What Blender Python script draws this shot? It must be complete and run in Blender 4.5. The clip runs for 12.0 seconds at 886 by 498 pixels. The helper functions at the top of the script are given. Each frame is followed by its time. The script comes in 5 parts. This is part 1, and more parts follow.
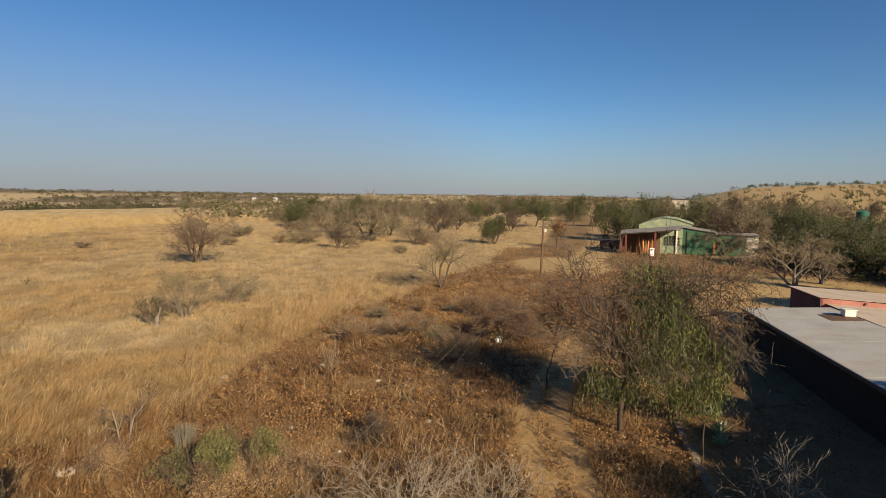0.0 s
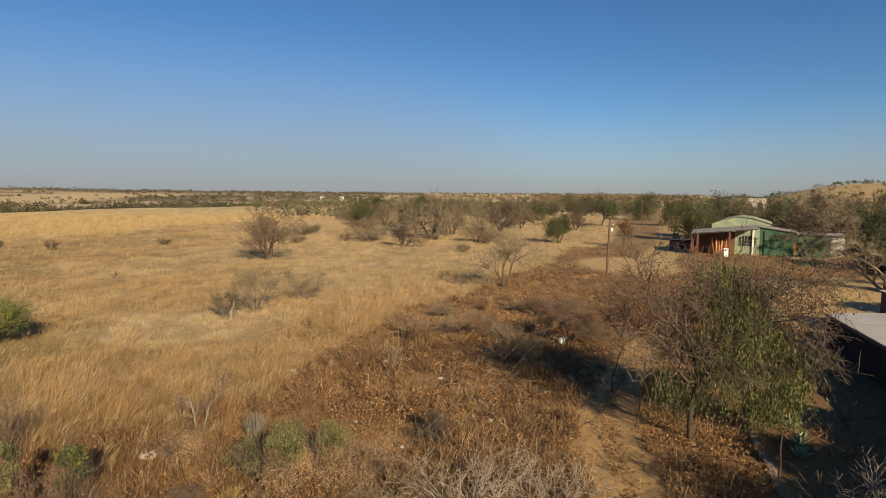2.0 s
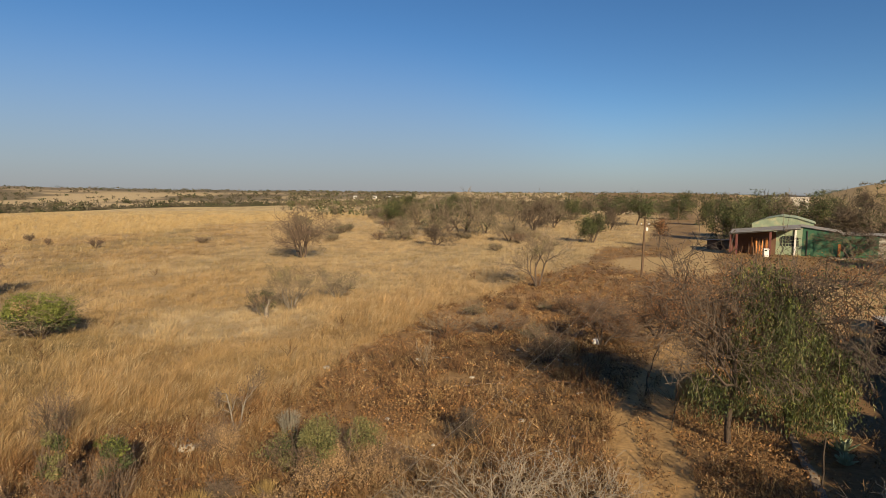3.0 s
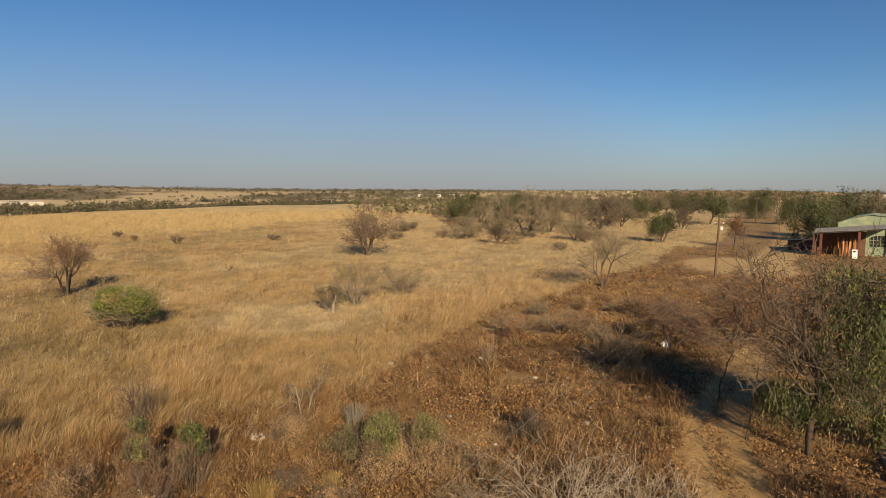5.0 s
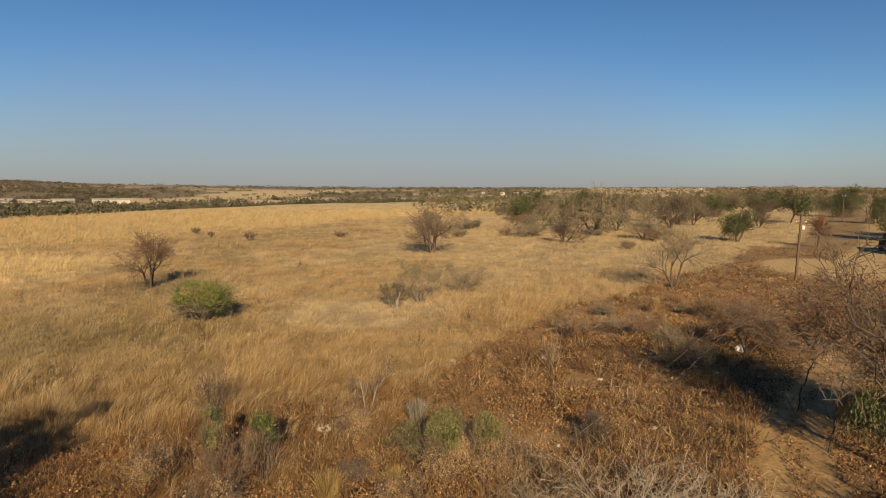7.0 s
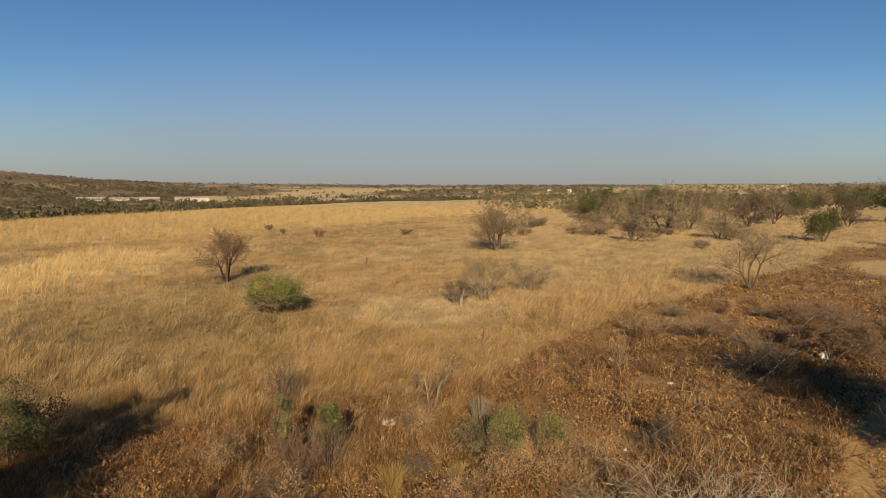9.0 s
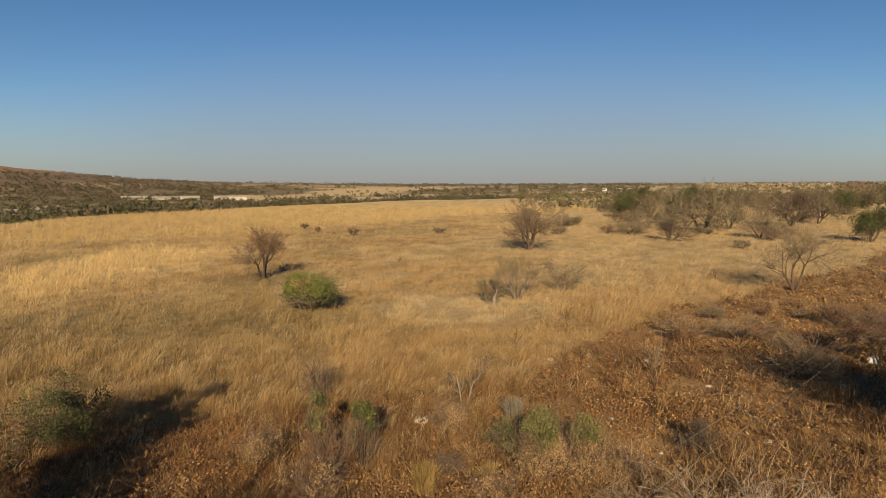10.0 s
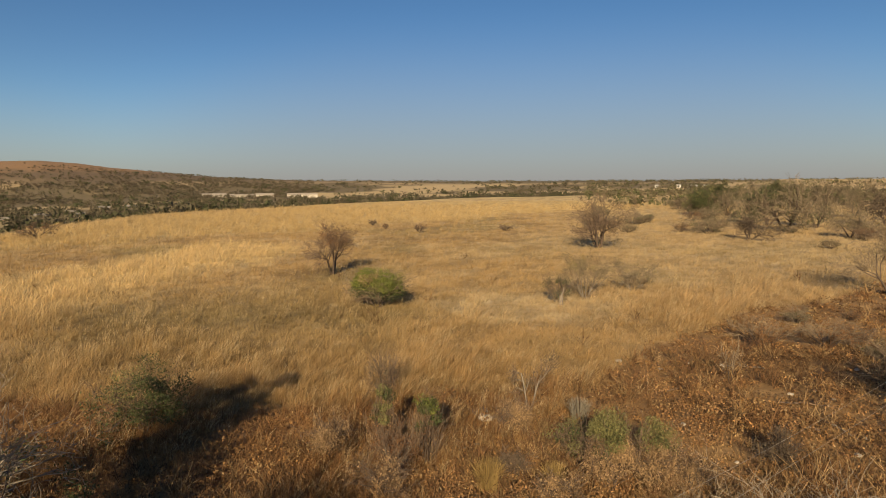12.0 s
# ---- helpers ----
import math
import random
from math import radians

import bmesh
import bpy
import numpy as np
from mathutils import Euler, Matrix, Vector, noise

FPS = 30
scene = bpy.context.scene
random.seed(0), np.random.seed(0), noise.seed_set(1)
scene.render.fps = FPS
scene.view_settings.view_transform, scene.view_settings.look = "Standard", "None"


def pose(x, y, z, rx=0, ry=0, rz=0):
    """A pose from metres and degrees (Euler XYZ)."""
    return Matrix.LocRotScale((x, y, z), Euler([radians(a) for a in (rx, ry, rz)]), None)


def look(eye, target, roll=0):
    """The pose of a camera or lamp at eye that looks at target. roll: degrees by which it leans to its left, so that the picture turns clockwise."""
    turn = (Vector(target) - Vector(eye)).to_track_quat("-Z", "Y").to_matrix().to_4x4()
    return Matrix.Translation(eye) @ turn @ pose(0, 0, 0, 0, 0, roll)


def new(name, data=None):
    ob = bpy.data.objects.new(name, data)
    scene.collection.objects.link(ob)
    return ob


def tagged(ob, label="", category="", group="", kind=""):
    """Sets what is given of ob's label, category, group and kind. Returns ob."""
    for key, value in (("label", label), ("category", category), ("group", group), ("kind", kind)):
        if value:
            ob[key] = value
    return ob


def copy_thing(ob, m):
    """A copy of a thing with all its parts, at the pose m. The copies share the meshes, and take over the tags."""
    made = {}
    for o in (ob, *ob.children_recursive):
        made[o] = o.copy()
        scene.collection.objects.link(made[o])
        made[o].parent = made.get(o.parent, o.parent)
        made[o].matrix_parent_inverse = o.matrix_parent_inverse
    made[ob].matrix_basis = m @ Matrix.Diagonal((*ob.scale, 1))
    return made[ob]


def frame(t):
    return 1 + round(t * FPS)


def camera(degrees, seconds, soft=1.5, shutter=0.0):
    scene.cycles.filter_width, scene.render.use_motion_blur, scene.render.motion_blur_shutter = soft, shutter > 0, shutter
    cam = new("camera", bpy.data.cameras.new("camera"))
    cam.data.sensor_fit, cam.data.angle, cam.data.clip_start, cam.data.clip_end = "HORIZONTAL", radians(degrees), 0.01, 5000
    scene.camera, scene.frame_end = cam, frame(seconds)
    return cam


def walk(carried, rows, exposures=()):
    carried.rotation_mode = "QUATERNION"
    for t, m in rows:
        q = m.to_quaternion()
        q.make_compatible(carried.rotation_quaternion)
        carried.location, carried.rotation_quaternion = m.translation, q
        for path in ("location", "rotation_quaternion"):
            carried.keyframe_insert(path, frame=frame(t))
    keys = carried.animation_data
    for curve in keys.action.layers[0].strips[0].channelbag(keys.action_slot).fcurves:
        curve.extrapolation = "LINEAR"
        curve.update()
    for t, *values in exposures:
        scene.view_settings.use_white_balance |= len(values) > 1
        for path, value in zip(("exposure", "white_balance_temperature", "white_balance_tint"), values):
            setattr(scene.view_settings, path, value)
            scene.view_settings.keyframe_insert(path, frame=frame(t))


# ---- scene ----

# ============ camera: it hovers and turns ============
EYE = (0.0, 0.0, 9.0)
cam = camera(74.0, 12.0, soft=0.5)
# seconds, yaw, pitch, roll in degrees
TURN = [(0.0, 0.05, -4.87, 0.68), (0.5, 1.55, -4.92, 0.65), (1.0, 3.08, -4.97, 0.61), (1.5, 4.64, -5.02, 0.58), (2.0, 6.20, -5.07, 0.55),
        (2.5, 7.77, -5.13, 0.51), (3.0, 9.33, -5.18, 0.48), (4.0, 12.45, -5.28, 0.41), (5.0, 15.54, -5.39, 0.33), (5.5, 17.08, -5.45, 0.29),
        (6.0, 18.62, -5.50, 0.26), (6.5, 20.16, -5.56, 0.22), (7.0, 21.72, -5.62, 0.18), (8.0, 24.85, -5.73, 0.10), (9.0, 28.04, -5.85, 0.01),
        (9.5, 29.66, -5.91, -0.03), (10.0, 31.28, -5.97, -0.07), (10.5, 32.91, -6.03, -0.12), (11.0, 34.53, -6.10, -0.16),
        (11.5, 36.15, -6.16, -0.21), (12.0, 37.73, -6.22, -0.25)]
EXPOSURE = 0.72
walk(cam, [(t, pose(*EYE, 90 + p, 0, y) @ pose(0, 0, 0, 0, 0, r)) for t, y, p, r in TURN], [(0.0, EXPOSURE + 0.03, 6200, 10), (6.0, EXPOSURE, 6550, 10), (12.0, EXPOSURE - 0.06, 6900, 10)])

# ============ sky and sun ============
SUN_ELEV, SUN_AZ = 24.0, 150.0      # azimuth clockwise from +y
world = bpy.data.worlds.new("sky")
scene.world = world
world.use_nodes = True
wn = world.node_tree
sky = wn.nodes.new("ShaderNodeTexSky")
sky.sky_type = "NISHITA"
sky.sun_disc = False
sky.sun_elevation, sky.sun_rotation = radians(SUN_ELEV), radians(SUN_AZ)
sky.altitude, sky.air_density, sky.dust_density, sky.ozone_density = 1200, 1.0, 0.8, 3.0
rich = wn.nodes.new("ShaderNodeHueSaturation")
rich.inputs["Hue"].default_value, rich.inputs["Saturation"].default_value = 0.502, 1.2
wn.links.new(sky.outputs[0], rich.inputs["Color"])
wn.links.new(rich.outputs[0], wn.nodes["Background"].inputs[0])
wn.nodes["Background"].inputs[1].default_value = 0.0525
sun = new("sun", bpy.data.lights.new("sun", "SUN"))
sun.data.energy, sun.data.angle, sun.data.color = 5.0, radians(0.55), (1.0, 0.79, 0.51)
SUN_DIR = Vector((math.sin(radians(SUN_AZ)) * math.cos(radians(SUN_ELEV)), math.cos(radians(SUN_AZ)) * math.cos(radians(SUN_ELEV)), math.sin(radians(SUN_ELEV))))
sun.matrix_world = look(SUN_DIR * 50, (0, 0, 0))


# ============ materials ============
def material(name, color=(0.5, 0.5, 0.5), rough=0.9, attr=False, grain=8.0, grain_amt=0.35, patch=0.6, patch_amt=0.25, bump=0.0,
             island=0.0, thin=0.0, metal=0.0, stain=None, swell=None):
    """Base colour (or the mesh's own tint), broken up by fine grain, broad patches and per-piece variation."""
    m = bpy.data.materials.new(name)
    m.use_nodes = True
    n, l = m.node_tree.nodes, m.node_tree.links
    bsdf = n["Principled BSDF"]
    bsdf.inputs["Roughness"].default_value = rough
    bsdf.inputs["Metallic"].default_value = metal
    bsdf.inputs["Specular IOR Level"].default_value = 0.25
    geo = n.new("ShaderNodeNewGeometry")
    coord = n.new("ShaderNodeTexCoord")

    def mult(a, lo, hi, fac):
        rng = n.new("ShaderNodeMapRange")
        rng.inputs[3].default_value, rng.inputs[4].default_value = lo, hi
        l.new(fac, rng.inputs[0])
        mix = n.new("ShaderNodeVectorMath")
        mix.operation = "SCALE"
        l.new(a, mix.inputs[0])
        l.new(rng.outputs[0], mix.inputs["Scale"])
        return mix.outputs[0]

    def noise_tex(scale, detail=4.0):
        t = n.new("ShaderNodeTexNoise")
        t.inputs["Scale"].default_value, t.inputs["Detail"].default_value = scale, detail
        l.new(coord.outputs["Object"], t.inputs["Vector"])
        return t.outputs[0]
    if attr:
        a = n.new("ShaderNodeAttribute")
        a.attribute_name = "tint"
        out = a.outputs["Color"]
    else:
        c = n.new("ShaderNodeRGB")
        c.outputs[0].default_value = (*color, 1)
        out = c.outputs[0]
    if stain:
        mix = n.new("ShaderNodeMix")
        mix.data_type = "RGBA"
        ramp = n.new("ShaderNodeMapRange")
        ramp.inputs[1].default_value, ramp.inputs[2].default_value = 0.5, 0.68
        l.new(noise_tex(stain[1], 8.0), ramp.inputs[0])
        l.new(ramp.outputs[0], mix.inputs[0])
        l.new(out, mix.inputs[6])
        mix.inputs[7].default_value = (*stain[0], 1)
        out = mix.outputs[2]
    if grain_amt:
        fine = noise_tex(grain)
        out = mult(out, 1 - grain_amt * 1.6, 1 + grain_amt * 1.6, fine)
    if patch_amt:
        out = mult(out, 1 - patch_amt * 1.6, 1 + patch_amt * 1.6, noise_tex(patch, 3.0))
    if island:
        out = mult(out, 1 - island, 1 + island, geo.outputs["Random Per Island"])
    l.new(out, bsdf.inputs["Base Color"])
    if bump and grain_amt:
        b = n.new("ShaderNodeBump")
        b.inputs["Strength"].default_value, b.inputs["Distance"].default_value = bump, 0.05
        l.new(fine, b.inputs["Height"])
        if swell:                                   # coarser lumps under the grain: scale, depth
            b2 = n.new("ShaderNodeBump")
            b2.inputs["Strength"].default_value, b2.inputs["Distance"].default_value = 0.8, swell[1]
            l.new(noise_tex(swell[0], 3.0), b2.inputs["Height"])
            l.new(b2.outputs[0], b.inputs["Normal"])
        l.new(b.outputs[0], bsdf.inputs["Normal"])
    if thin:
        tr = n.new("ShaderNodeBsdfTranslucent")
        l.new(out, tr.inputs[0])
        ms = n.new("ShaderNodeMixShader")
        ms.inputs[0].default_value = thin
        l.new(bsdf.outputs[0], ms.inputs[1])
        l.new(tr.outputs[0], ms.inputs[2])
        l.new(ms.outputs[0], n["Material Output"].inputs[0])
    return m


GROUND = material("soil", attr=True, grain=6.0, grain_amt=0.3, patch=1.3, patch_amt=0.22, bump=0.5, swell=(2.3, 0.035))
GRASS = material("dry_grass", attr=True, rough=0.8, grain_amt=0, patch_amt=0, island=0.1, thin=0.42)
LITTER = material("dead_leaf", attr=True, rough=0.85, grain_amt=0, patch_amt=0, island=0.35, thin=0.15)
SCRUB = material("far_foliage", attr=True, rough=0.9, grain_amt=0, patch_amt=0, island=0.22, thin=0.25)
BARK = material("dark_bark", (0.085, 0.062, 0.046), grain=14, grain_amt=0.4, patch=1.5, bump=0.7)
BARK_GREY = material("grey_bark", (0.19, 0.16, 0.125), grain=14, grain_amt=0.35, patch=1.5, bump=0.6)
TWIG_DARK = material("dark_twig", (0.09, 0.068, 0.05), grain_amt=0, patch_amt=0.2, island=0.35)
TWIG_GREY = material("grey_twig", (0.20, 0.155, 0.105), grain_amt=0, patch_amt=0.2, island=0.35)
TWIG_BROWN = material("brown_twig", (0.14, 0.10, 0.07), grain_amt=0, patch_amt=0.2, island=0.35)
TWIG_PALE = material("bleached_twig", (0.25, 0.21, 0.16), grain_amt=0, patch_amt=0.2, island=0.3)
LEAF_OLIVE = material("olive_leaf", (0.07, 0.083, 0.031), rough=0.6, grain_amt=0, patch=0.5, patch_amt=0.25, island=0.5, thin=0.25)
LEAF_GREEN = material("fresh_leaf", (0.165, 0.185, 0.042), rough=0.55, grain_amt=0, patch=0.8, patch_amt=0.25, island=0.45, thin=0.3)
LEAF_GREY = material("grey_green_leaf", (0.19, 0.18, 0.072), rough=0.7, grain_amt=0, patch=0.8, patch_amt=0.2, island=0.4, thin=0.25)
LEAF_BROWN = material("withered_leaf", (0.185, 0.095, 0.042), rough=0.8, grain_amt=0, patch=0.8, patch_amt=0.25, island=0.5, thin=0.25)
LEAF_DUST = material("dusty_twig_spray", (0.145, 0.12, 0.076), rough=0.85, grain_amt=0, patch=0.5, patch_amt=0.2, island=0.4, thin=0.2)
LEAF_DUN = material("dun_twig_spray", (0.105, 0.08, 0.055), rough=0.85, grain_amt=0, patch=0.5, patch_amt=0.2, island=0.4, thin=0.2)
LEAF_TAN = material("dry_seed_leaf", (0.32, 0.215, 0.115), rough=0.8, grain_amt=0, patch=0.8, patch_amt=0.2, island=0.45, thin=0.25)
STONE = material("pale_stone", (0.34, 0.30, 0.245), grain=9, grain_amt=0.3, patch=2, bump=0.6)


# ============ mesh helpers ============
def mesh_of(name, verts, quads=None, tris=None, tint=None, mats=(), smooth=False):
    me = bpy.data.meshes.new(name)
    verts = np.asarray(verts, dtype=np.float32)
    me.vertices.add(len(verts))
    me.vertices.foreach_set("co", verts.ravel())
    loops, starts, pos = [], [], 0
    for faces, k in ((quads, 4), (tris, 3)):
        if faces is not None and len(faces):
            faces = np.asarray(faces, dtype=np.int32)
            loops.append(faces.ravel())
            starts.append(pos + np.arange(len(faces), dtype=np.int32) * k)
            pos += len(faces) * k
    loops, starts = np.concatenate(loops), np.concatenate(starts)
    me.loops.add(len(loops))
    me.loops.foreach_set("vertex_index", loops)
    me.polygons.add(len(starts))
    me.polygons.foreach_set("loop_start", starts)
    me.polygons.foreach_set("use_smooth", np.full(len(starts), smooth, dtype=bool))
    if tint is not None:
        col = me.color_attributes.new("tint", "FLOAT_COLOR", "POINT")
        rgba = np.ones((len(verts), 4), dtype=np.float32)
        rgba[:, :3] = tint
        col.data.foreach_set("color", rgba.ravel())
    for m in mats:
        me.materials.append(m)
    me.update(calc_edges=True)
    return me


def part(name, data, mat, parent=None, label="", m=None):
    """Links a bmesh or mesh as one mesh object, under a thing or a part."""
    if isinstance(data, bmesh.types.BMesh):
        me = bpy.data.meshes.new(name)
        data.to_mesh(me)
        data.free()
        data = me
    if mat is not None and not data.materials:
        data.materials.append(mat)
    ob = new(name, data)
    if parent is not None:
        ob.parent = parent
    if m is not None:
        ob.matrix_basis = m
    return tagged(ob, label)


def thing(name, label, category, m=None, group="", kind=""):
    ob = new(name)
    if m is not None:
        ob.matrix_basis = m
    return tagged(ob, label, category, group, kind)


def box(lo, hi, bevel=0.0, bm=None):
    bm = bm or bmesh.new()
    c = [(a + b) / 2 for a, b in zip(lo, hi)]
    s = [b - a for a, b in zip(lo, hi)]
    made = bmesh.ops.create_cube(bm, size=1.0, matrix=Matrix.Translation(c) @ Matrix.Diagonal((*s, 1)))
    if bevel:
        edges = {e for v in made["verts"] for e in v.link_edges}
        bmesh.ops.bevel(bm, geom=list(edges), offset=bevel, segments=1, affect="EDGES")
    return bm


def prism(outline, lo, hi, axis="y"):
    """An outline in (x, z), drawn out along y from lo to hi (or in (x, y), along z)."""
    bm = bmesh.new()
    rows = []
    for d in (lo, hi):
        rows.append([bm.verts.new((a, d, b) if axis == "y" else (a, b, d)) for a, b in outline])
    k = len(outline)
    bm.faces.new(rows[0])
    bm.faces.new(rows[1][::-1])
    for i in range(k):
        bm.faces.new((rows[0][i], rows[1][i], rows[1][(i + 1) % k], rows[0][(i + 1) % k]))
    bmesh.ops.recalc_face_normals(bm, faces=bm.faces)
    return bm


def tubes(a, b, ra, rb, sides=4):
    """Tapered sticks from a to b as arrays of vertices and quads."""
    a, b = np.asarray(a, float), np.asarray(b, float)
    d = b - a
    d /= np.maximum(np.linalg.norm(d, axis=1, keepdims=True), 1e-6)
    ref = np.where(np.abs(d[:, 2:3]) < 0.9, np.array([[0, 0, 1.0]]), np.array([[1.0, 0, 0]]))
    u = np.cross(d, ref)
    u /= np.linalg.norm(u, axis=1, keepdims=True)
    v = np.cross(d, u)
    ang = np.arange(sides) * 2 * np.pi / sides
    ring = np.cos(ang)[None, :, None] * u[:, None] + np.sin(ang)[None, :, None] * v[:, None]
    lo = a[:, None] + ring * np.asarray(ra)[:, None, None]
    hi = b[:, None] + ring * np.asarray(rb)[:, None, None]
    verts = np.concatenate([lo, hi], axis=1).reshape(-1, 3)
    i = np.arange(sides)
    q = np.stack([i, (i + 1) % sides, (i + 1) % sides + sides, i + sides], -1)
    quads = (q[None] + (np.arange(len(a)) * 2 * sides)[:, None, None]).reshape(-1, 4)
    return verts, quads


def leaves(rng, centres, size, aspect=0.5, normals=None, loose=1.0):
    """Folded diamond leaves about the centres."""
    n = len(centres)
    t = rng.normal(size=(n, 3))
    t /= np.linalg.norm(t, axis=1, keepdims=True)
    nn = rng.normal(size=(n, 3))
    if normals is not None:
        nn = normals + nn * loose * 0.5
    s = np.cross(t, nn)
    s /= np.maximum(np.linalg.norm(s, axis=1, keepdims=True), 1e-6)
    if normals is not None:
        t = np.cross(nn, s)
        t /= np.maximum(np.linalg.norm(t, axis=1, keepdims=True), 1e-6)
    size = np.asarray(size) * rng.uniform(0.65, 1.35, n)
    t, s = t * size[:, None], s * (size * aspect)[:, None]
    verts = np.stack([centres - t, centres + s, centres + t, centres - s], 1).reshape(-1, 3)
    return verts, np.arange(n * 4).reshape(-1, 4)


# ============ ground shape and cover ============
def vnoise(x, y, seed=0):
    """Smooth value noise on arrays, 0 to 1."""
    xi, yi = np.floor(x).astype(np.int64), np.floor(y).astype(np.int64)
    fx, fy = x - xi, y - yi
    fx, fy = fx * fx * (3 - 2 * fx), fy * fy * (3 - 2 * fy)

    def h(a, b):
        k = (a * 374761393 + b * 668265263 + seed * 974634777) & 0xFFFFFFFF
        k = ((k ^ (k >> 13)) * 1274126177) & 0xFFFFFFFF
        return ((k ^ (k >> 16)) & 0xFFFF) / 65535.0
    return (h(xi, yi) * (1 - fx) + h(xi + 1, yi) * fx) * (1 - fy) + (h(xi, yi + 1) * (1 - fx) + h(xi + 1, yi + 1) * fx) * fy


def fbm(x, y, scale, seed=0, octaves=4):
    out, amp, tot = 0.0, 1.0, 0.0
    for o in range(octaves):
        out = out + amp * vnoise(x / scale * 2 ** o, y / scale * 2 ** o, seed + o)
        tot += amp
        amp *= 0.5
    return out / tot


def step(a, b, v):
    t = np.clip((v - a) / (b - a), 0, 1)
    return t * t * (3 - 2 * t)


CREST_AZ = [-60, 10, 20, 26, 31, 37, 42, 48, 53, 58, 63, 67, 71, 75, 85, 110]
CREST_R = [640, 620, 527, 475, 435, 387, 327, 286, 240, 222, 205, 175, 150, 124, 110, 100]
RIM_AZ = [-60, -37, -30, -26, -22, -19, -12, 0, 20, 37, 53, 59, 62.5, 67, 69, 72, 75, 90]
RIM_EL = [1.5, 1.5, 1.38, 1.22, 0.65, 0.42, 0.4, 0.35, 0.3, 0.33, 0.5, 0.8, 1.1, 1.55, 1.82, 2.05, 1.9, 1.7]


def height(x, y):
    r = np.hypot(x, y)
    az = np.degrees(np.arctan2(-x, y))
    rc = np.interp(az, CREST_AZ, CREST_R)
    rim = 9 + 1600 * np.tan(np.radians(np.interp(az, RIM_AZ, RIM_EL)))
    floor = np.interp(az, [0, 15, 30, 45, 60, 80], [0, -4, -7, -9, -11, -16])
    z = floor * step(rc * 0.97, rc * 1.0 + 230, r)
    z = z + (rim - floor) * step(820, 1600, r)
    near = step(-11, -29, az)                       # the stony hill near at hand
    hill = (9 + 430 * np.tan(np.radians(np.interp(az, RIM_AZ, RIM_EL)))) * step(150, 430, r) - 6 * step(430, 800, r)
    z = z * (1 - near) + near * hill
    z = z + (fbm(x, y, 60, 5) - 0.5) * 3.0 * step(250, 700, r) + (fbm(x, y, 9, 3) - 0.5) * 0.25 * step(14, 30, r)
    return z


TRACK_Y = [-40, 10, 17.1, 20.5, 24.4, 31.7, 37.7, 50, 64, 80, 100, 126, 238, 569, 1000]
TRACK_X = [3.5, 3.7, 3.9, 4.0, 4.2, 6.7, 9.3, 11.6, 14, 18.5, 25.5, 34.6, 62.5, 144, 262]
TRACK_W = [1.2, 1.2, 1.2, 1.2, 1.2, 1.2, 1.3, 1.5, 2.2, 3.0, 3.2, 3.4, 3.6, 4.5, 6]
BRINK_X, BRINK_Y = [-40, -25.3, -20.9, -17.2, -15.2, -13, -11], [0, 10, 13.2, 15.6, 19.6, 21.5, 25]
EDGE_Y = [-40, 8, 16.8, 20.5, 26, 35.3, 44.2, 52, 62.9, 79.9, 108.5, 124, 300]
EDGE_X = [-12, -12, -11.1, -10.8, -10.3, -9.8, -7.9, -4.2, -1.5, 5.1, 12, 20.9, 60]
TAN, GOLD, PALE = np.array([0.385, 0.272, 0.132]), np.array([0.465, 0.352, 0.175]), np.array([0.46, 0.355, 0.20])
RUST, OLIVE, BROWN = np.array([0.375, 0.248, 0.118]), np.array([0.265, 0.21, 0.105]), np.array([0.155, 0.086, 0.037])
SAND, VALE = np.array([0.37, 0.26, 0.12]), np.array([0.15, 0.12, 0.07])


def margin(x, y):
    """The belt of tall grass that stands along the littered ground."""
    wob = (fbm(x, y, 6, 91) - 0.5) * 7
    d1 = np.interp(y, EDGE_Y, EDGE_X) - x + wob
    d2 = y - np.interp(x, BRINK_X, BRINK_Y) + wob
    d = np.where(x < -11, np.minimum(np.where(d1 > 0, d1, 99), np.where(d2 > 0, d2 * 0.75, 99)), d1)
    return step(17, 3, d) * step(80, 50, y)


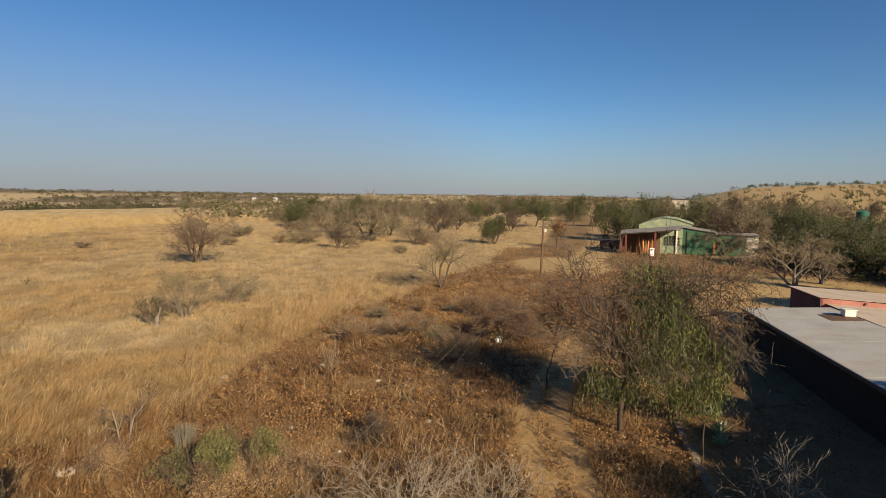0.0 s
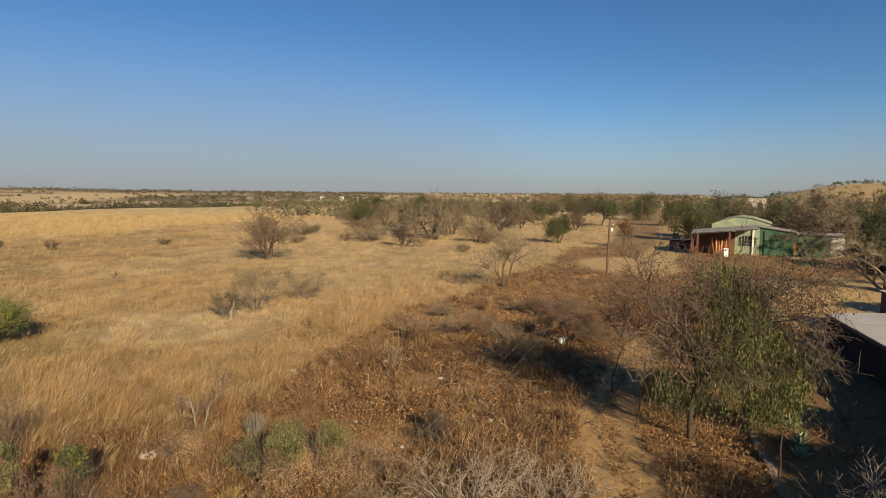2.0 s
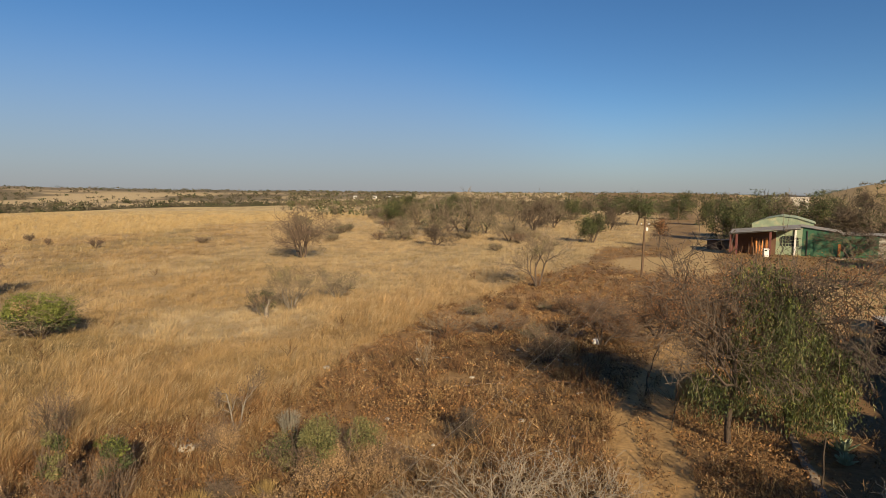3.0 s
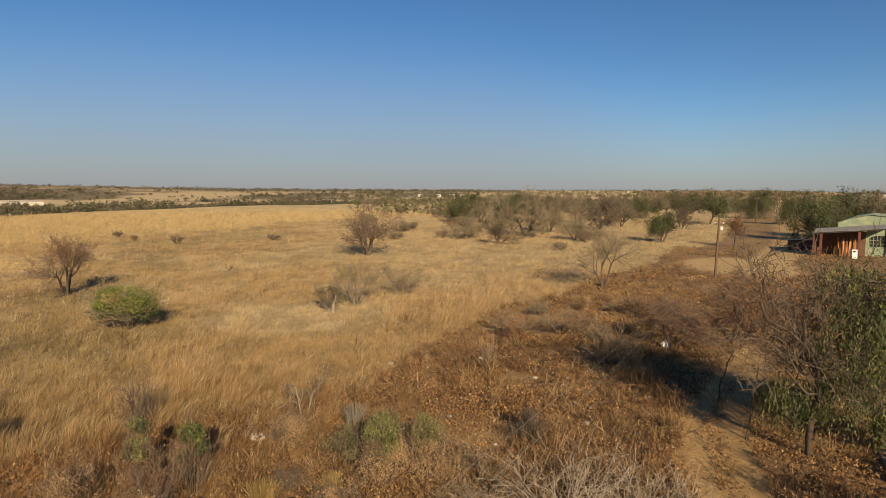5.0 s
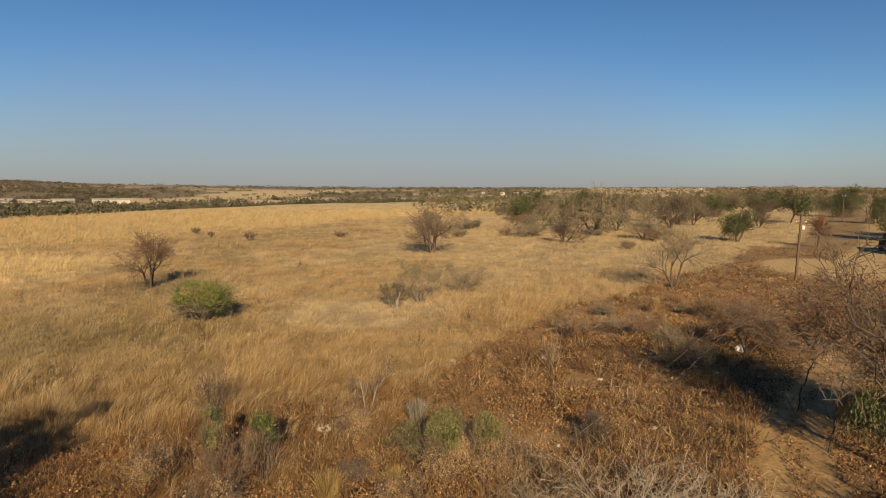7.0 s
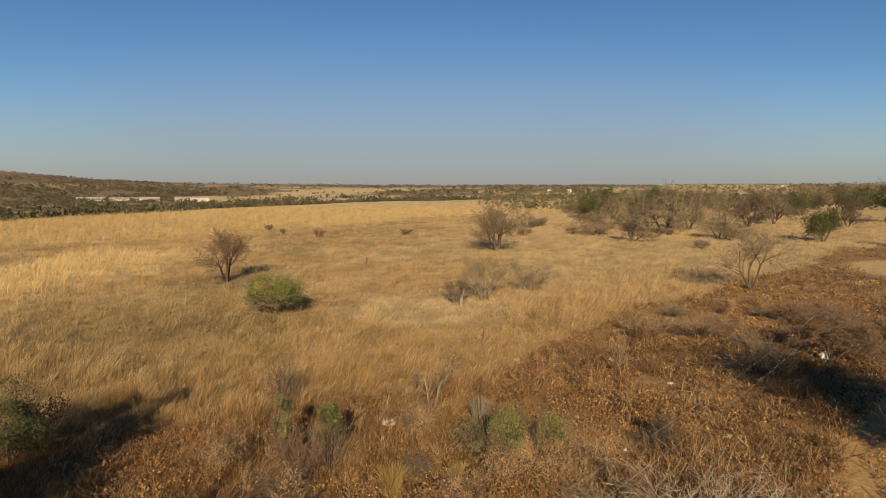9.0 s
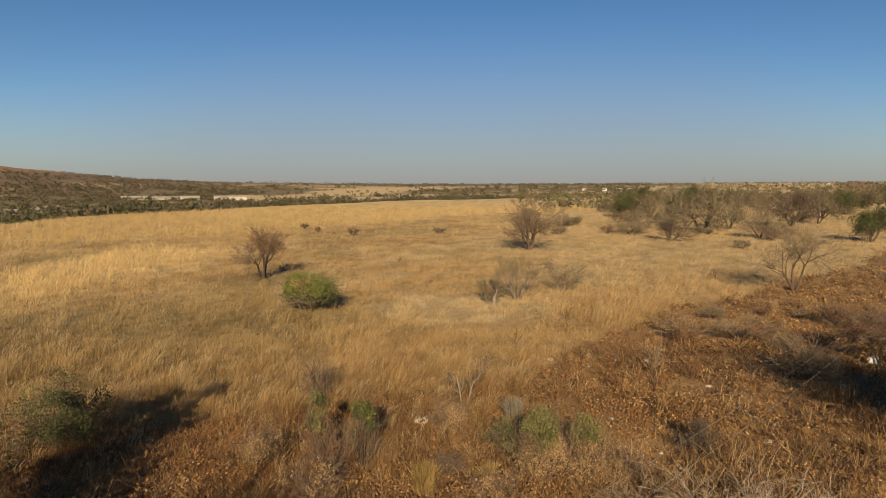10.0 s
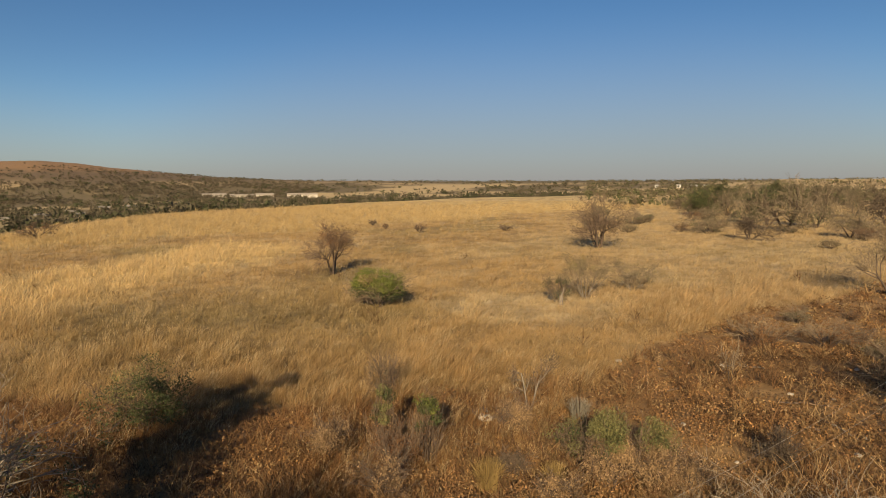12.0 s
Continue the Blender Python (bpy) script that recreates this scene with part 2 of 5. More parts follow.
def cover(x, y):
    """The colour of the ground's cover, and how much tall grass, litter and bare sand there is."""
    r = np.hypot(x, y)
    az = np.degrees(np.arctan2(-x, y))
    rc = np.interp(az, CREST_AZ, CREST_R)
    w1, w2 = fbm(x, y, 14, 11), fbm(x, y, 3.5, 17)
    jit = (w2 - 0.5) * 3.0
    ex = np.interp(y, EDGE_Y, EDGE_X)
    brink = step(0.8, -0.8, y - np.interp(x, BRINK_X, BRINK_Y) + jit) * step(-10.2, -12.0, x + jit)
    litter = np.maximum(step(-0.5, 0.5, x - ex + jit), 0.45 * brink)
    tx = np.interp(y, TRACK_Y, TRACK_X)
    tw = np.interp(y, TRACK_Y, TRACK_W)
    off = np.abs(x - tx)
    lane = step(0.3, -0.3, off - tw + (w2 - 0.5) * 0.8)
    lane = lane * (1 - 0.85 * step(38, 44, y) * step(76, 70, y)) * (1 - 0.3 * step(90, 120, y))
    ruts = np.maximum(step(0.55, 0.25, np.abs(off - 0.72)), step(50, 65, y))
    sand = lane * (0.45 + 0.55 * ruts)
    blob = np.hypot((x - 16.5) / 6.5, (y - 82) / 11)
    sand = np.maximum(sand, step(1.15, 0.85, blob + (w2 - 0.5) * 0.5))
    yard = np.hypot((x - 36) / 12, (y - 58) / 15)
    sand = np.maximum(sand, step(1.15, 0.85, yard + (w2 - 0.5) * 0.4))
    sand = np.maximum(sand, 0.8 * step(-0.3, 0.3, x - (8.0 + (y - 16) * 0.22)) * step(60, 50, y))
    beyond = step(0, 30, r - rc) * (az > 8) + step(104, 125, r) * (az < -17)
    beyond = np.clip(beyond, 0, 1)
    far_gold = step(-8, 10, r - np.interp(az, [5, 20, 27, 37, 48, 63, 80], [260, 230, 190, 150, 118, 108, 95]) + (w1 - 0.5) * 40)
    far_gold = far_gold * step(12, 20, az)

    def mix(c, d, m):
        return c * (1 - m[..., None]) + d * m[..., None]
    c = mix(np.broadcast_to(TAN, x.shape + (3,)), OLIVE, step(0.45, 0.7, w1) * 0.7)
    c = mix(c, PALE * 0.92, step(0.5, 0.72, fbm(x, y, 22, 31)) * 0.5)
    c = mix(c, np.array([0.22, 0.15, 0.075]), step(0.54, 0.72, fbm(x, y, 8, 35)) * 0.5)
    c = mix(c, PALE, step(0.58, 0.7, fbm(x, y, 5, 37)) * 0.5)
    c = mix(c, PALE * 0.95, step(36, 55, r) * step(32, 18, az) * 0.6)
    c = mix(c, OLIVE * 0.92, step(60, 42, r) * step(44, 52, az) * 0.6)
    c = mix(c, RUST, step(38, 24, r + (w1 - 0.5) * 12) * 0.7)
    c = mix(c, PALE, step(1.3, 0.6, np.hypot((x + 21) / 7.0, (y - 38) / 7.5) + (w2 - 0.5) * 0.8) * 0.85)
    s = np.clip((y - 12) / 42, -0.3, 1.1)
    stripe = step(14, 5, np.abs(x + 54 + 22 * s) + (w2 - 0.5) * 8) * step(1.1, 0.9, s)
    c = mix(c, np.array([0.60, 0.465, 0.245]), stripe)
    c = mix(c, GOLD, far_gold)
    c = mix(c, np.array([0.41, 0.28, 0.14]), margin(x, y) * 0.6)
    mat = step(1.3, 0.6, np.hypot((x + 21.5) / 7.0, (y - 38) / 7.0) + (w2 - 0.5) * 1.1)
    c = mix(c, np.array([0.46, 0.37, 0.225]), mat * (0.1 + 0.5 * step(0.4, 0.65, fbm(x, y, 1.8, 44))))
    c = mix(c, np.array([0.24, 0.125, 0.056]), brink * 0.75)
    c = mix(c, BROWN, litter * (0.75 + 0.5 * (w2 - 0.5)))
    c = mix(c, np.array([0.20, 0.13, 0.058]), litter * step(75, 100, y) * 0.7)
    straw = step(1.2, 0.7, np.hypot((x - 14) / 4.5, (y - 117) / 8) + (w2 - 0.5) * 0.8)
    c = mix(c, np.array([0.44, 0.34, 0.185]), straw)
    litter = litter * (1 - straw)
    c = mix(c, SAND, sand)
    c = mix(c, np.array([0.30, 0.19, 0.085]), lane * step(60, 45, y) * 0.85)
    # yard strip beside the long shed: its deep shade is partly put into the colour
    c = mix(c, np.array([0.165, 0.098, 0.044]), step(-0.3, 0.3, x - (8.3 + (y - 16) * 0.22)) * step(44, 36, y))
    vale = mix(np.broadcast_to(VALE, x.shape + (3,)), PALE * 0.9, step(0.45, 0.57, fbm(x, y, 120, 41) + 0.08 * step(48, 30, az) - 0.1 * step(45, 58, az)))
    vale = mix(vale, VALE * 0.9, step(1250, 1420, r) * (az < 40))
    vale = mix(vale, np.array([0.135, 0.10, 0.065]), step(5, 25, height(x, y)) * (az > 40))
    vale = mix(vale, np.array([0.36, 0.26, 0.125]), step(150, 185, r) * (az < -17))
    vale = mix(vale, np.array([0.23, 0.145, 0.08]), step(34, 42, height(x, y) + (w1 - 0.5) * 14) * (az > 52))
    c = mix(c, vale, beyond * (1 - lane))
    tuft = step(0.3, 0.7, fbm(x, y, 1.5, 71, 2))            # tufts tinted lighter, and the hollows between them darker in place of shade
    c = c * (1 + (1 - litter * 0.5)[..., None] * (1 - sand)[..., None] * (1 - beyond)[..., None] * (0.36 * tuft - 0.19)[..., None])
    tall = (1 - 0.35 * mat) * (1 - litter) * (1 - sand) * (1 - beyond) * (0.55 + 0.7 * far_gold + 0.6 * stripe)
    near = step(55, 28, r)[..., None]
    c = c * (np.array([1.0, 0.985, 0.93]) * near + np.array([1.0, 0.99, 0.97]) * (1 - near))
    return c, tall, litter * (1 - sand) * (1 - beyond), sand, beyond


def ground_sheet():
    az = np.radians(np.concatenate([np.arange(-50, 88, 0.42), np.arange(88, 310, 3.0)]))
    rad = np.concatenate([[0.0, 3, 6, 9], np.geomspace(11, 4600, 270)])
    a, r = np.meshgrid(az, rad, indexing="ij")
    x, y = -np.sin(a) * r, np.cos(a) * r
    z = height(x, y)
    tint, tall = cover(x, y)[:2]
    tint = tint * (1 - 0.12 * np.clip(tall, 0, 1) * np.clip(60 / np.maximum(r, 1), 0.2, 1))[..., None]      # ground tint is darker where grass stands, less so far off
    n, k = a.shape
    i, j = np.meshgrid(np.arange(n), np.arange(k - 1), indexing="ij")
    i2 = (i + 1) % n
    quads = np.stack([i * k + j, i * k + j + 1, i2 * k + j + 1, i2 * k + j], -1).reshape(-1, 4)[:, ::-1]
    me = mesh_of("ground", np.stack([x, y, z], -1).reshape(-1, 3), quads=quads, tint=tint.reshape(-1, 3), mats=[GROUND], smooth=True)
    ob = new("ground", me)
    return tagged(ob, "dry savanna ground of soil, sand tracks and grass", "ground", kind="structure")


ground_sheet()


def haze_backdrop():
    """A glowing ring painted as the smoky haze along the whole horizon, thinning upwards."""
    m = bpy.data.materials.new("painted_haze")
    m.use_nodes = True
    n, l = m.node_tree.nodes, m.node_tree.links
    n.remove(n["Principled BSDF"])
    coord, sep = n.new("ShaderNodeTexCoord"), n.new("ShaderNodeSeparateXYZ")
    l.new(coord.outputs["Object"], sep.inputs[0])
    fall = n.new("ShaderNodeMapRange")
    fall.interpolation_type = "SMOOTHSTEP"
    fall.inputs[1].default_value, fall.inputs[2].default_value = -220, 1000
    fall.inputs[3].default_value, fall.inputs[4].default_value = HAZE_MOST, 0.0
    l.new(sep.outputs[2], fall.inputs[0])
    # the painted haze reaches higher over the valley, as a wide plume of smoke
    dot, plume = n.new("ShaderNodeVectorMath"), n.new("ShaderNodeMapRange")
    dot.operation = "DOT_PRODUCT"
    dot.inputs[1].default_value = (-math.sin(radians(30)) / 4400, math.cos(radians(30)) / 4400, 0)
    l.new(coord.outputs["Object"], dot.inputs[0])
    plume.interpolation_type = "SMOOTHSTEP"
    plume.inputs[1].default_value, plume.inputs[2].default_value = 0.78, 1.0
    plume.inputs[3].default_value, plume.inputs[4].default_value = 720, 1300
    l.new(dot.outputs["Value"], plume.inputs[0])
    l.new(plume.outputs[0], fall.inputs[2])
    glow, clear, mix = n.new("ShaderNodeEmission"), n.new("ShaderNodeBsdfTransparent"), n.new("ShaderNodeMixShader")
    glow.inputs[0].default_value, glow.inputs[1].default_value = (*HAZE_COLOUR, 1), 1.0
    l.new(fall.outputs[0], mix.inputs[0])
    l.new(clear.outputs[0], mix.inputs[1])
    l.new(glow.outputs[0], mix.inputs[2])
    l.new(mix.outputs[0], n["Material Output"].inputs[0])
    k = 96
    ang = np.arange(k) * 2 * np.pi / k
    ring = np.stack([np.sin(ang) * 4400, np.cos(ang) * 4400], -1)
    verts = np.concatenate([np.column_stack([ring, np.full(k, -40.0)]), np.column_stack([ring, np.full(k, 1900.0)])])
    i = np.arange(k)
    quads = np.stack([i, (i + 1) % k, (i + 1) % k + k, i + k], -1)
    tagged(new("haze_backdrop", mesh_of("haze_backdrop", verts, quads=quads, mats=[m], smooth=True)), "glowing backdrop ring painted as thin grey smoke haze", "backdrop", kind="structure")


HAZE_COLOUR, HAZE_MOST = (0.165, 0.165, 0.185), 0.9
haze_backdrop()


def ground_z(x, y):
    return float(height(np.array([x]), np.array([y]))[0])


# ============ grass and litter ============

def blades(rng, x, y, r, col, h, per, spread, width, lean_lo, lean_hi, wind=(0.1, 0.07, 0.0), bent=False):
    """Grass blades in tufts: vertices and tints, three for each blade."""
    n = len(x)
    base = np.stack([x, y, height(x, y) - 0.03], -1)
    ang = rng.uniform(0, 2 * np.pi, (n, per))
    rad = rng.uniform(0, 1, (n, per)) ** 0.7 * spread[:, None]
    b = base[:, None] + np.stack([np.cos(ang) * rad, np.sin(ang) * rad, 0 * rad], -1)
    lean = rng.uniform(lean_lo, lean_hi, (n, per)) * h[:, None]
    hh = h[:, None] * rng.uniform(0.55, 1.1, (n, per))
    tip = b + np.stack([np.cos(ang) * lean, np.sin(ang) * lean, hh], -1) + np.array(wind) * (hh * rng.uniform(0.3, 1.7, (n, 1)))[:, :, None]
    w = (width[0] + width[1] * r)[:, None] * rng.uniform(0.6, 1.4, (n, per))
    wa = rng.uniform(0, np.pi, (n, per))
    side = np.stack([np.cos(wa) * w, np.sin(wa) * w, 0 * w], -1)
    even = np.clip(35 / r, 0.3, 1)[:, None, None]          # far blades stand for many, so they differ less
    c = np.clip(col[:, None] * (1 + rng.uniform(-0.22, 0.22, (n, per, 1)) * even), 0.02, 0.85)
    # roots tinted darker, tips lighter: shade inside the tuft put into the colour
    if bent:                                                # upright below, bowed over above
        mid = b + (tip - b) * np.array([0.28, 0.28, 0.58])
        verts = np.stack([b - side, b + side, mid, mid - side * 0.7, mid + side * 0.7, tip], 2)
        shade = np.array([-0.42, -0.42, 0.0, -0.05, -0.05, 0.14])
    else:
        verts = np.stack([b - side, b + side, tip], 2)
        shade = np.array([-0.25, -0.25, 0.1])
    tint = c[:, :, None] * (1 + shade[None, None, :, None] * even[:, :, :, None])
    return verts.reshape(-1, 3), tint.reshape(-1, 3)


def grass_field():
    rng = np.random.default_rng(7)
    n = 210000
    r = np.exp(rng.uniform(np.log(8), np.log(330), n))
    az = np.radians(rng.uniform(-38, 82, n))
    x, y = -np.sin(az) * r, np.cos(az) * r
    col, tall, lit, sand, beyond = cover(x, y)
    keep = rng.uniform(0, 1, n) < np.clip(tall * 1.6 + lit * 0.09, 0, 1)
    x, y, r, col, tall, lit = x[keep], y[keep], r[keep], col[keep], tall[keep], lit[keep]
    tuft = fbm(x, y, 1.5, 71, 2)
    h = (0.17 + 0.34 * tuft) * rng.uniform(0.6, 1.3, len(x)) * (1 - 0.3 * lit)
    col = col * (1 + lit[:, None] * np.array([0.5, 0.5, 0.5]))
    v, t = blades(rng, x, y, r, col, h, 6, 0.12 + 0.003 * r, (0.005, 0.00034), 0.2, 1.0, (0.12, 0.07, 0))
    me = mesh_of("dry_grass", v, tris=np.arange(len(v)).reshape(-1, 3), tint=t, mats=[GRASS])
    tagged(new("dry_grass", me), "short dry tan grass over the field", "grass", kind="stuff")
    # standing tussocks, in drifts
    n = 105000
    r = np.exp(rng.uniform(np.log(10), np.log(260), n))
    az = np.radians(rng.uniform(-38, 82, n))
    x, y = -np.sin(az) * r, np.cos(az) * r
    col, tall, lit, sand, beyond = cover(x, y)
    drift = fbm(x, y, 5.5, 77)
    keep = rng.uniform(0, 1, n) < np.clip(tall * ((0.3 + 0.25 * step(26, 14, np.degrees(az)) * step(30, 45, r) + 0.4 * step(25, 40, np.degrees(az)) * step(60, 35, r)) * step(0.2, 0.6, drift) + 1.0 * margin(x, y) * step(0.3, 0.6, drift)) + step(0.8, 1.1, tall) * 0.6 + lit * 0.006, 0, 1)
    x, y, r, col, tall, drift = x[keep], y[keep], r[keep], col[keep], tall[keep], drift[keep]
    n = len(x)
    h = (0.40 + 0.55 * drift + 0.6 * np.clip(tall - 0.55, 0, 1)) * rng.uniform(0.6, 1.25, n) * (0.55 + 0.75 * step(0.3, 0.7, fbm(x, y, 1.5, 71, 2)))
    vary = 0.28 * np.clip(60 / r, 0.4, 1)[:, None]
    shade = (1 + rng.uniform(-1, 1, (n, 1)) * vary) * np.array([1.03, 1.0, 0.97])
    bleached = (rng.uniform(0, 1, (n, 1)) < 0.3) * 0.85
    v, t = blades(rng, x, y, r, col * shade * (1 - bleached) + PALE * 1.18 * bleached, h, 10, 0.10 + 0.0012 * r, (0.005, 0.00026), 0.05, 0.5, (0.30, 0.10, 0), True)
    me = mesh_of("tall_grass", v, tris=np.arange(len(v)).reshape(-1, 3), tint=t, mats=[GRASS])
    tagged(new("tall_grass", me), "tall golden grass tussocks leaning in the wind", "grass", kind="stuff")


def leaf_litter():
    rng = np.random.default_rng(8)
    n = 430000
    r = np.exp(rng.uniform(np.log(8), np.log(110), n))
    az = np.radians(rng.uniform(-36, 80, n))
    x, y = -np.sin(az) * r, np.cos(az) * r
    col, tall, lit, sand, beyond = cover(x, y)
    clump = fbm(x, y, 1.3, 5)
    keep = rng.uniform(0, 1, n) < lit * step(0.25, 0.55, clump) * 1.3 + sand * 0.04
    x, y, r, clump = x[keep], y[keep], r[keep], clump[keep]
    n = len(x)
    heap = step(0.45, 0.75, fbm(x, y, 0.9, 15)) * step(0.3, 0.6, fbm(x, y, 5, 16))
    z = height(x, y) + rng.uniform(0.0, 0.5, n) * np.clip(clump - 0.3, 0, 1) + heap * rng.uniform(0.0, 0.42, n) ** 0.7
    v, q = leaves(rng, np.stack([x, y, z], -1), 0.028 + 0.0008 * r, 0.6, normals=np.tile([0, 0, 1.0], (n, 1)), loose=2.2)
    c = np.array([0.235, 0.13, 0.054]) * (0.55 + 0.75 * step(0.35, 0.65, fbm(x, y, 4.0, 6)))[:, None] * rng.uniform(0.5, 1.12, (n, 1)) + rng.uniform(-0.01, 0.02, (n, 1))
    pale = rng.uniform(0, 1, n) < 0.035
    c[pale] = np.array([0.33, 0.24, 0.135]) * rng.uniform(0.8, 1.2, (pale.sum(), 1))
    tint = np.repeat(np.clip(c, 0.02, 0.7), 4, axis=0)
    # low leafy clumps that stand out of the litter
    k = 13000
    r = np.exp(rng.uniform(np.log(11), np.log(85), k))
    az = np.radians(rng.uniform(-34, 80, k))
    x, y = -np.sin(az) * r, np.cos(az) * r
    lit, sand = cover(x, y)[2:4]
    keep = rng.uniform(0, 1, k) < lit * (1 - sand) * (0.25 + 0.75 * step(0.4, 0.6, fbm(x, y, 4, 19)))
    x, y, r = x[keep], y[keep], r[keep]
    k, per = len(x), 26
    size = rng.uniform(0.14, 0.42, k)
    d = rng.normal(size=(k, per, 3))
    d[:, :, 2] = np.abs(d[:, :, 2])
    d /= np.linalg.norm(d, axis=2, keepdims=True)
    at = np.stack([x, y, height(x, y)], -1)[:, None] + d * (size[:, None, None] * rng.uniform(0.6, 1.1, (k, per, 1))) * np.array([1.2, 1.2, 0.95])
    v2, q2 = leaves(rng, at.reshape(-1, 3), np.repeat(0.016 + 0.0009 * r + size * 0.035, per), 0.6, normals=d.reshape(-1, 3), loose=1.6)
    base = np.array([(0.28, 0.155, 0.06), (0.22, 0.118, 0.05), (0.31, 0.205, 0.095), (0.15, 0.088, 0.042)])[rng.integers(0, 4, k)]
    c2 = base[:, None] * rng.uniform(0.6, 1.3, (k, per, 1))
    v, q = np.concatenate([v, v2]), np.concatenate([q, q2 + len(v)])
    tint = np.concatenate([tint, np.repeat(c2.reshape(-1, 3), 4, axis=0)])
    me = mesh_of("leaf_litter", v, quads=q, tint=tint, mats=[LITTER])
    tagged(new("leaf_litter", me), "brown fallen leaves and trampled scrub on the soil", "leaf litter", kind="stuff")


def dry_scrub():
    """Ankle-high dead stems over the littered ground."""
    rng = np.random.default_rng(9)
    n = 6600
    r = np.exp(rng.uniform(np.log(12.5), np.log(75), n))
    az = np.radians(rng.uniform(-30, 80, n))
    x, y = -np.sin(az) * r, np.cos(az) * r
    col, tall, lit, sand, beyond = cover(x, y)
    keep = rng.uniform(0, 1, n) < np.clip(lit * 1.2 * step(0.35, 0.65, fbm(x, y, 3.0, 81)) + tall * 0.02, 0, 1)
    x, y, r = x[keep], y[keep], r[keep]
    n, per = len(x), 7
    base = np.stack([x, y, height(x, y) - 0.03], -1)[:, None] + rng.normal(size=(n, per, 3)) * np.array([0.08, 0.08, 0])
    d = rng.normal(size=(n, per, 3)) * np.array([0.45, 0.45, 0.1]) + np.array([0, 0, 0.9])
    h = rng.uniform(0.25, 0.85, (n, 1, 1)) * rng.uniform(0.6, 1.2, (n, per, 1))
    mid = base + d * h * 0.55
    d2 = d + rng.normal(size=(n, per, 3)) * 0.35
    tip = mid + d2 * h * 0.5
    d3 = d + rng.normal(size=(n, per, 3)) * 0.6
    fork = mid + d3 * h * 0.4
    a = np.concatenate([base, mid, mid]).reshape(-1, 3)
    b = np.concatenate([mid, tip, fork]).reshape(-1, 3)
    rr = np.tile(np.repeat(0.004 + 0.00022 * r, per), 3)
    v, q = tubes(a, b, rr, rr * 0.7, 3)
    tone = rng.uniform(0.5, 1.3, (n, 1)) * np.where(rng.uniform(0, 1, (n, 1)) < 0.5, np.array([[0.14, 0.075, 0.034]]), np.array([[0.25, 0.165, 0.08]]))
    tint = np.tile(np.repeat(np.repeat(tone, per, axis=0), 6, axis=0), (3, 1))
    me = mesh_of("dry_scrub", v, quads=q, tint=tint, mats=[LITTER])
    tagged(new("dry_scrub", me), "dead brown stems of low scrub", "scrub", kind="stuff")


grass_field()
leaf_litter()
dry_scrub()


# ============ trees and bushes ============
def grow(rng, stems, lengths, kids, spread, up, wobble, r0, taper=0.62, start=0.3, tilt=0.3, clear=None):
    """Branch segments of a tree: ends, radii and level. lengths, kids, spread (degrees): one for each level."""
    a, b, ra, rb, lev = [], [], [], [], []
    stack = []
    for s in range(stems):
        t = rng.uniform(0, 2 * np.pi) if stems == 1 else s * 2 * np.pi / stems + rng.uniform(-0.5, 0.5)
        k = tilt * rng.uniform(0.6, 1.3)
        d = np.array([np.cos(t) * k, np.sin(t) * k, 1.0])
        stack.append((np.array([np.cos(t), np.sin(t), 0]) * (0.12 if stems > 1 else 0.0), d / np.linalg.norm(d), 0, r0, 1.0))
    top = len(lengths) - 1
    while stack:
        p, d, lv, r, f = stack.pop()
        seg = 4 if lv == 0 else 3
        length = lengths[lv] * f * rng.uniform(0.75, 1.25)
        rad = r
        for s in range(seg):
            d = d + rng.normal(size=3) * wobble * (0.5 if lv == 0 else 1.0)
            d[2] += up[min(lv, len(up) - 1)] / seg
            d = d / np.linalg.norm(d)
            q = p + d * length / seg
            r2 = r * (1 - (1 - taper) * (s + 1) / seg)
            a.append(p), b.append(q), ra.append(rad), rb.append(r2), lev.append(lv)
            free = clear if (lv == 0 and clear is not None) else start
            if lv < top and (s + 1) / seg > free:
                m = kids[lv] / (seg * (1 - free) + 0.3)
                for _ in range(int(m) + (rng.uniform() < m - int(m))):
                    ph, th = rng.uniform(0, 2 * np.pi), radians(spread[lv]) * rng.uniform(0.6, 1.3)
                    ref = np.array([0.0, 0, 1]) if abs(d[2]) < 0.9 else np.array([1.0, 0, 0])
                    u = np.cross(d, ref)
                    u /= np.linalg.norm(u)
                    w = np.cross(d, u)
                    nd = d * math.cos(th) + (u * math.cos(ph) + w * math.sin(ph)) * math.sin(th)
                    stack.append((q, nd, lv + 1, r2 * 0.62, f * rng.uniform(0.8, 1.1)))
            p, rad = q, r2
    return [np.array(v) for v in (a, b, ra, rb, lev)]


def fitted(a, b, h, w, lean=(0, 0)):
    """Scale segments to a height and a width."""
    pts = np.concatenate([a, b])
    top = np.percentile(pts[:, 2], 99.3)
    high = pts[pts[:, 2] > 0.4 * top]
    mid = high.mean(axis=0)
    for v in (a, b):                                # stand the crown over the foot
        k = np.clip(v[:, 2] / mid[2], 0, 1.0)[:, None]
        v[:, :2] -= mid[:2] * k
    pts = np.concatenate([a, b])
    rr = np.percentile(np.hypot(pts[:, 0], pts[:, 1]), 94)
    s = np.array([w / 2 / rr, w / 2 / rr, h / top])
    a, b = a * s, b * s
    for v in (a, b):
        v[:, 2] = np.maximum(v[:, 2], 0.0)
    for v in (a, b):
        v[:, 0] += lean[0] * v[:, 2]
        v[:, 1] += lean[1] * v[:, 2]
    return a, b


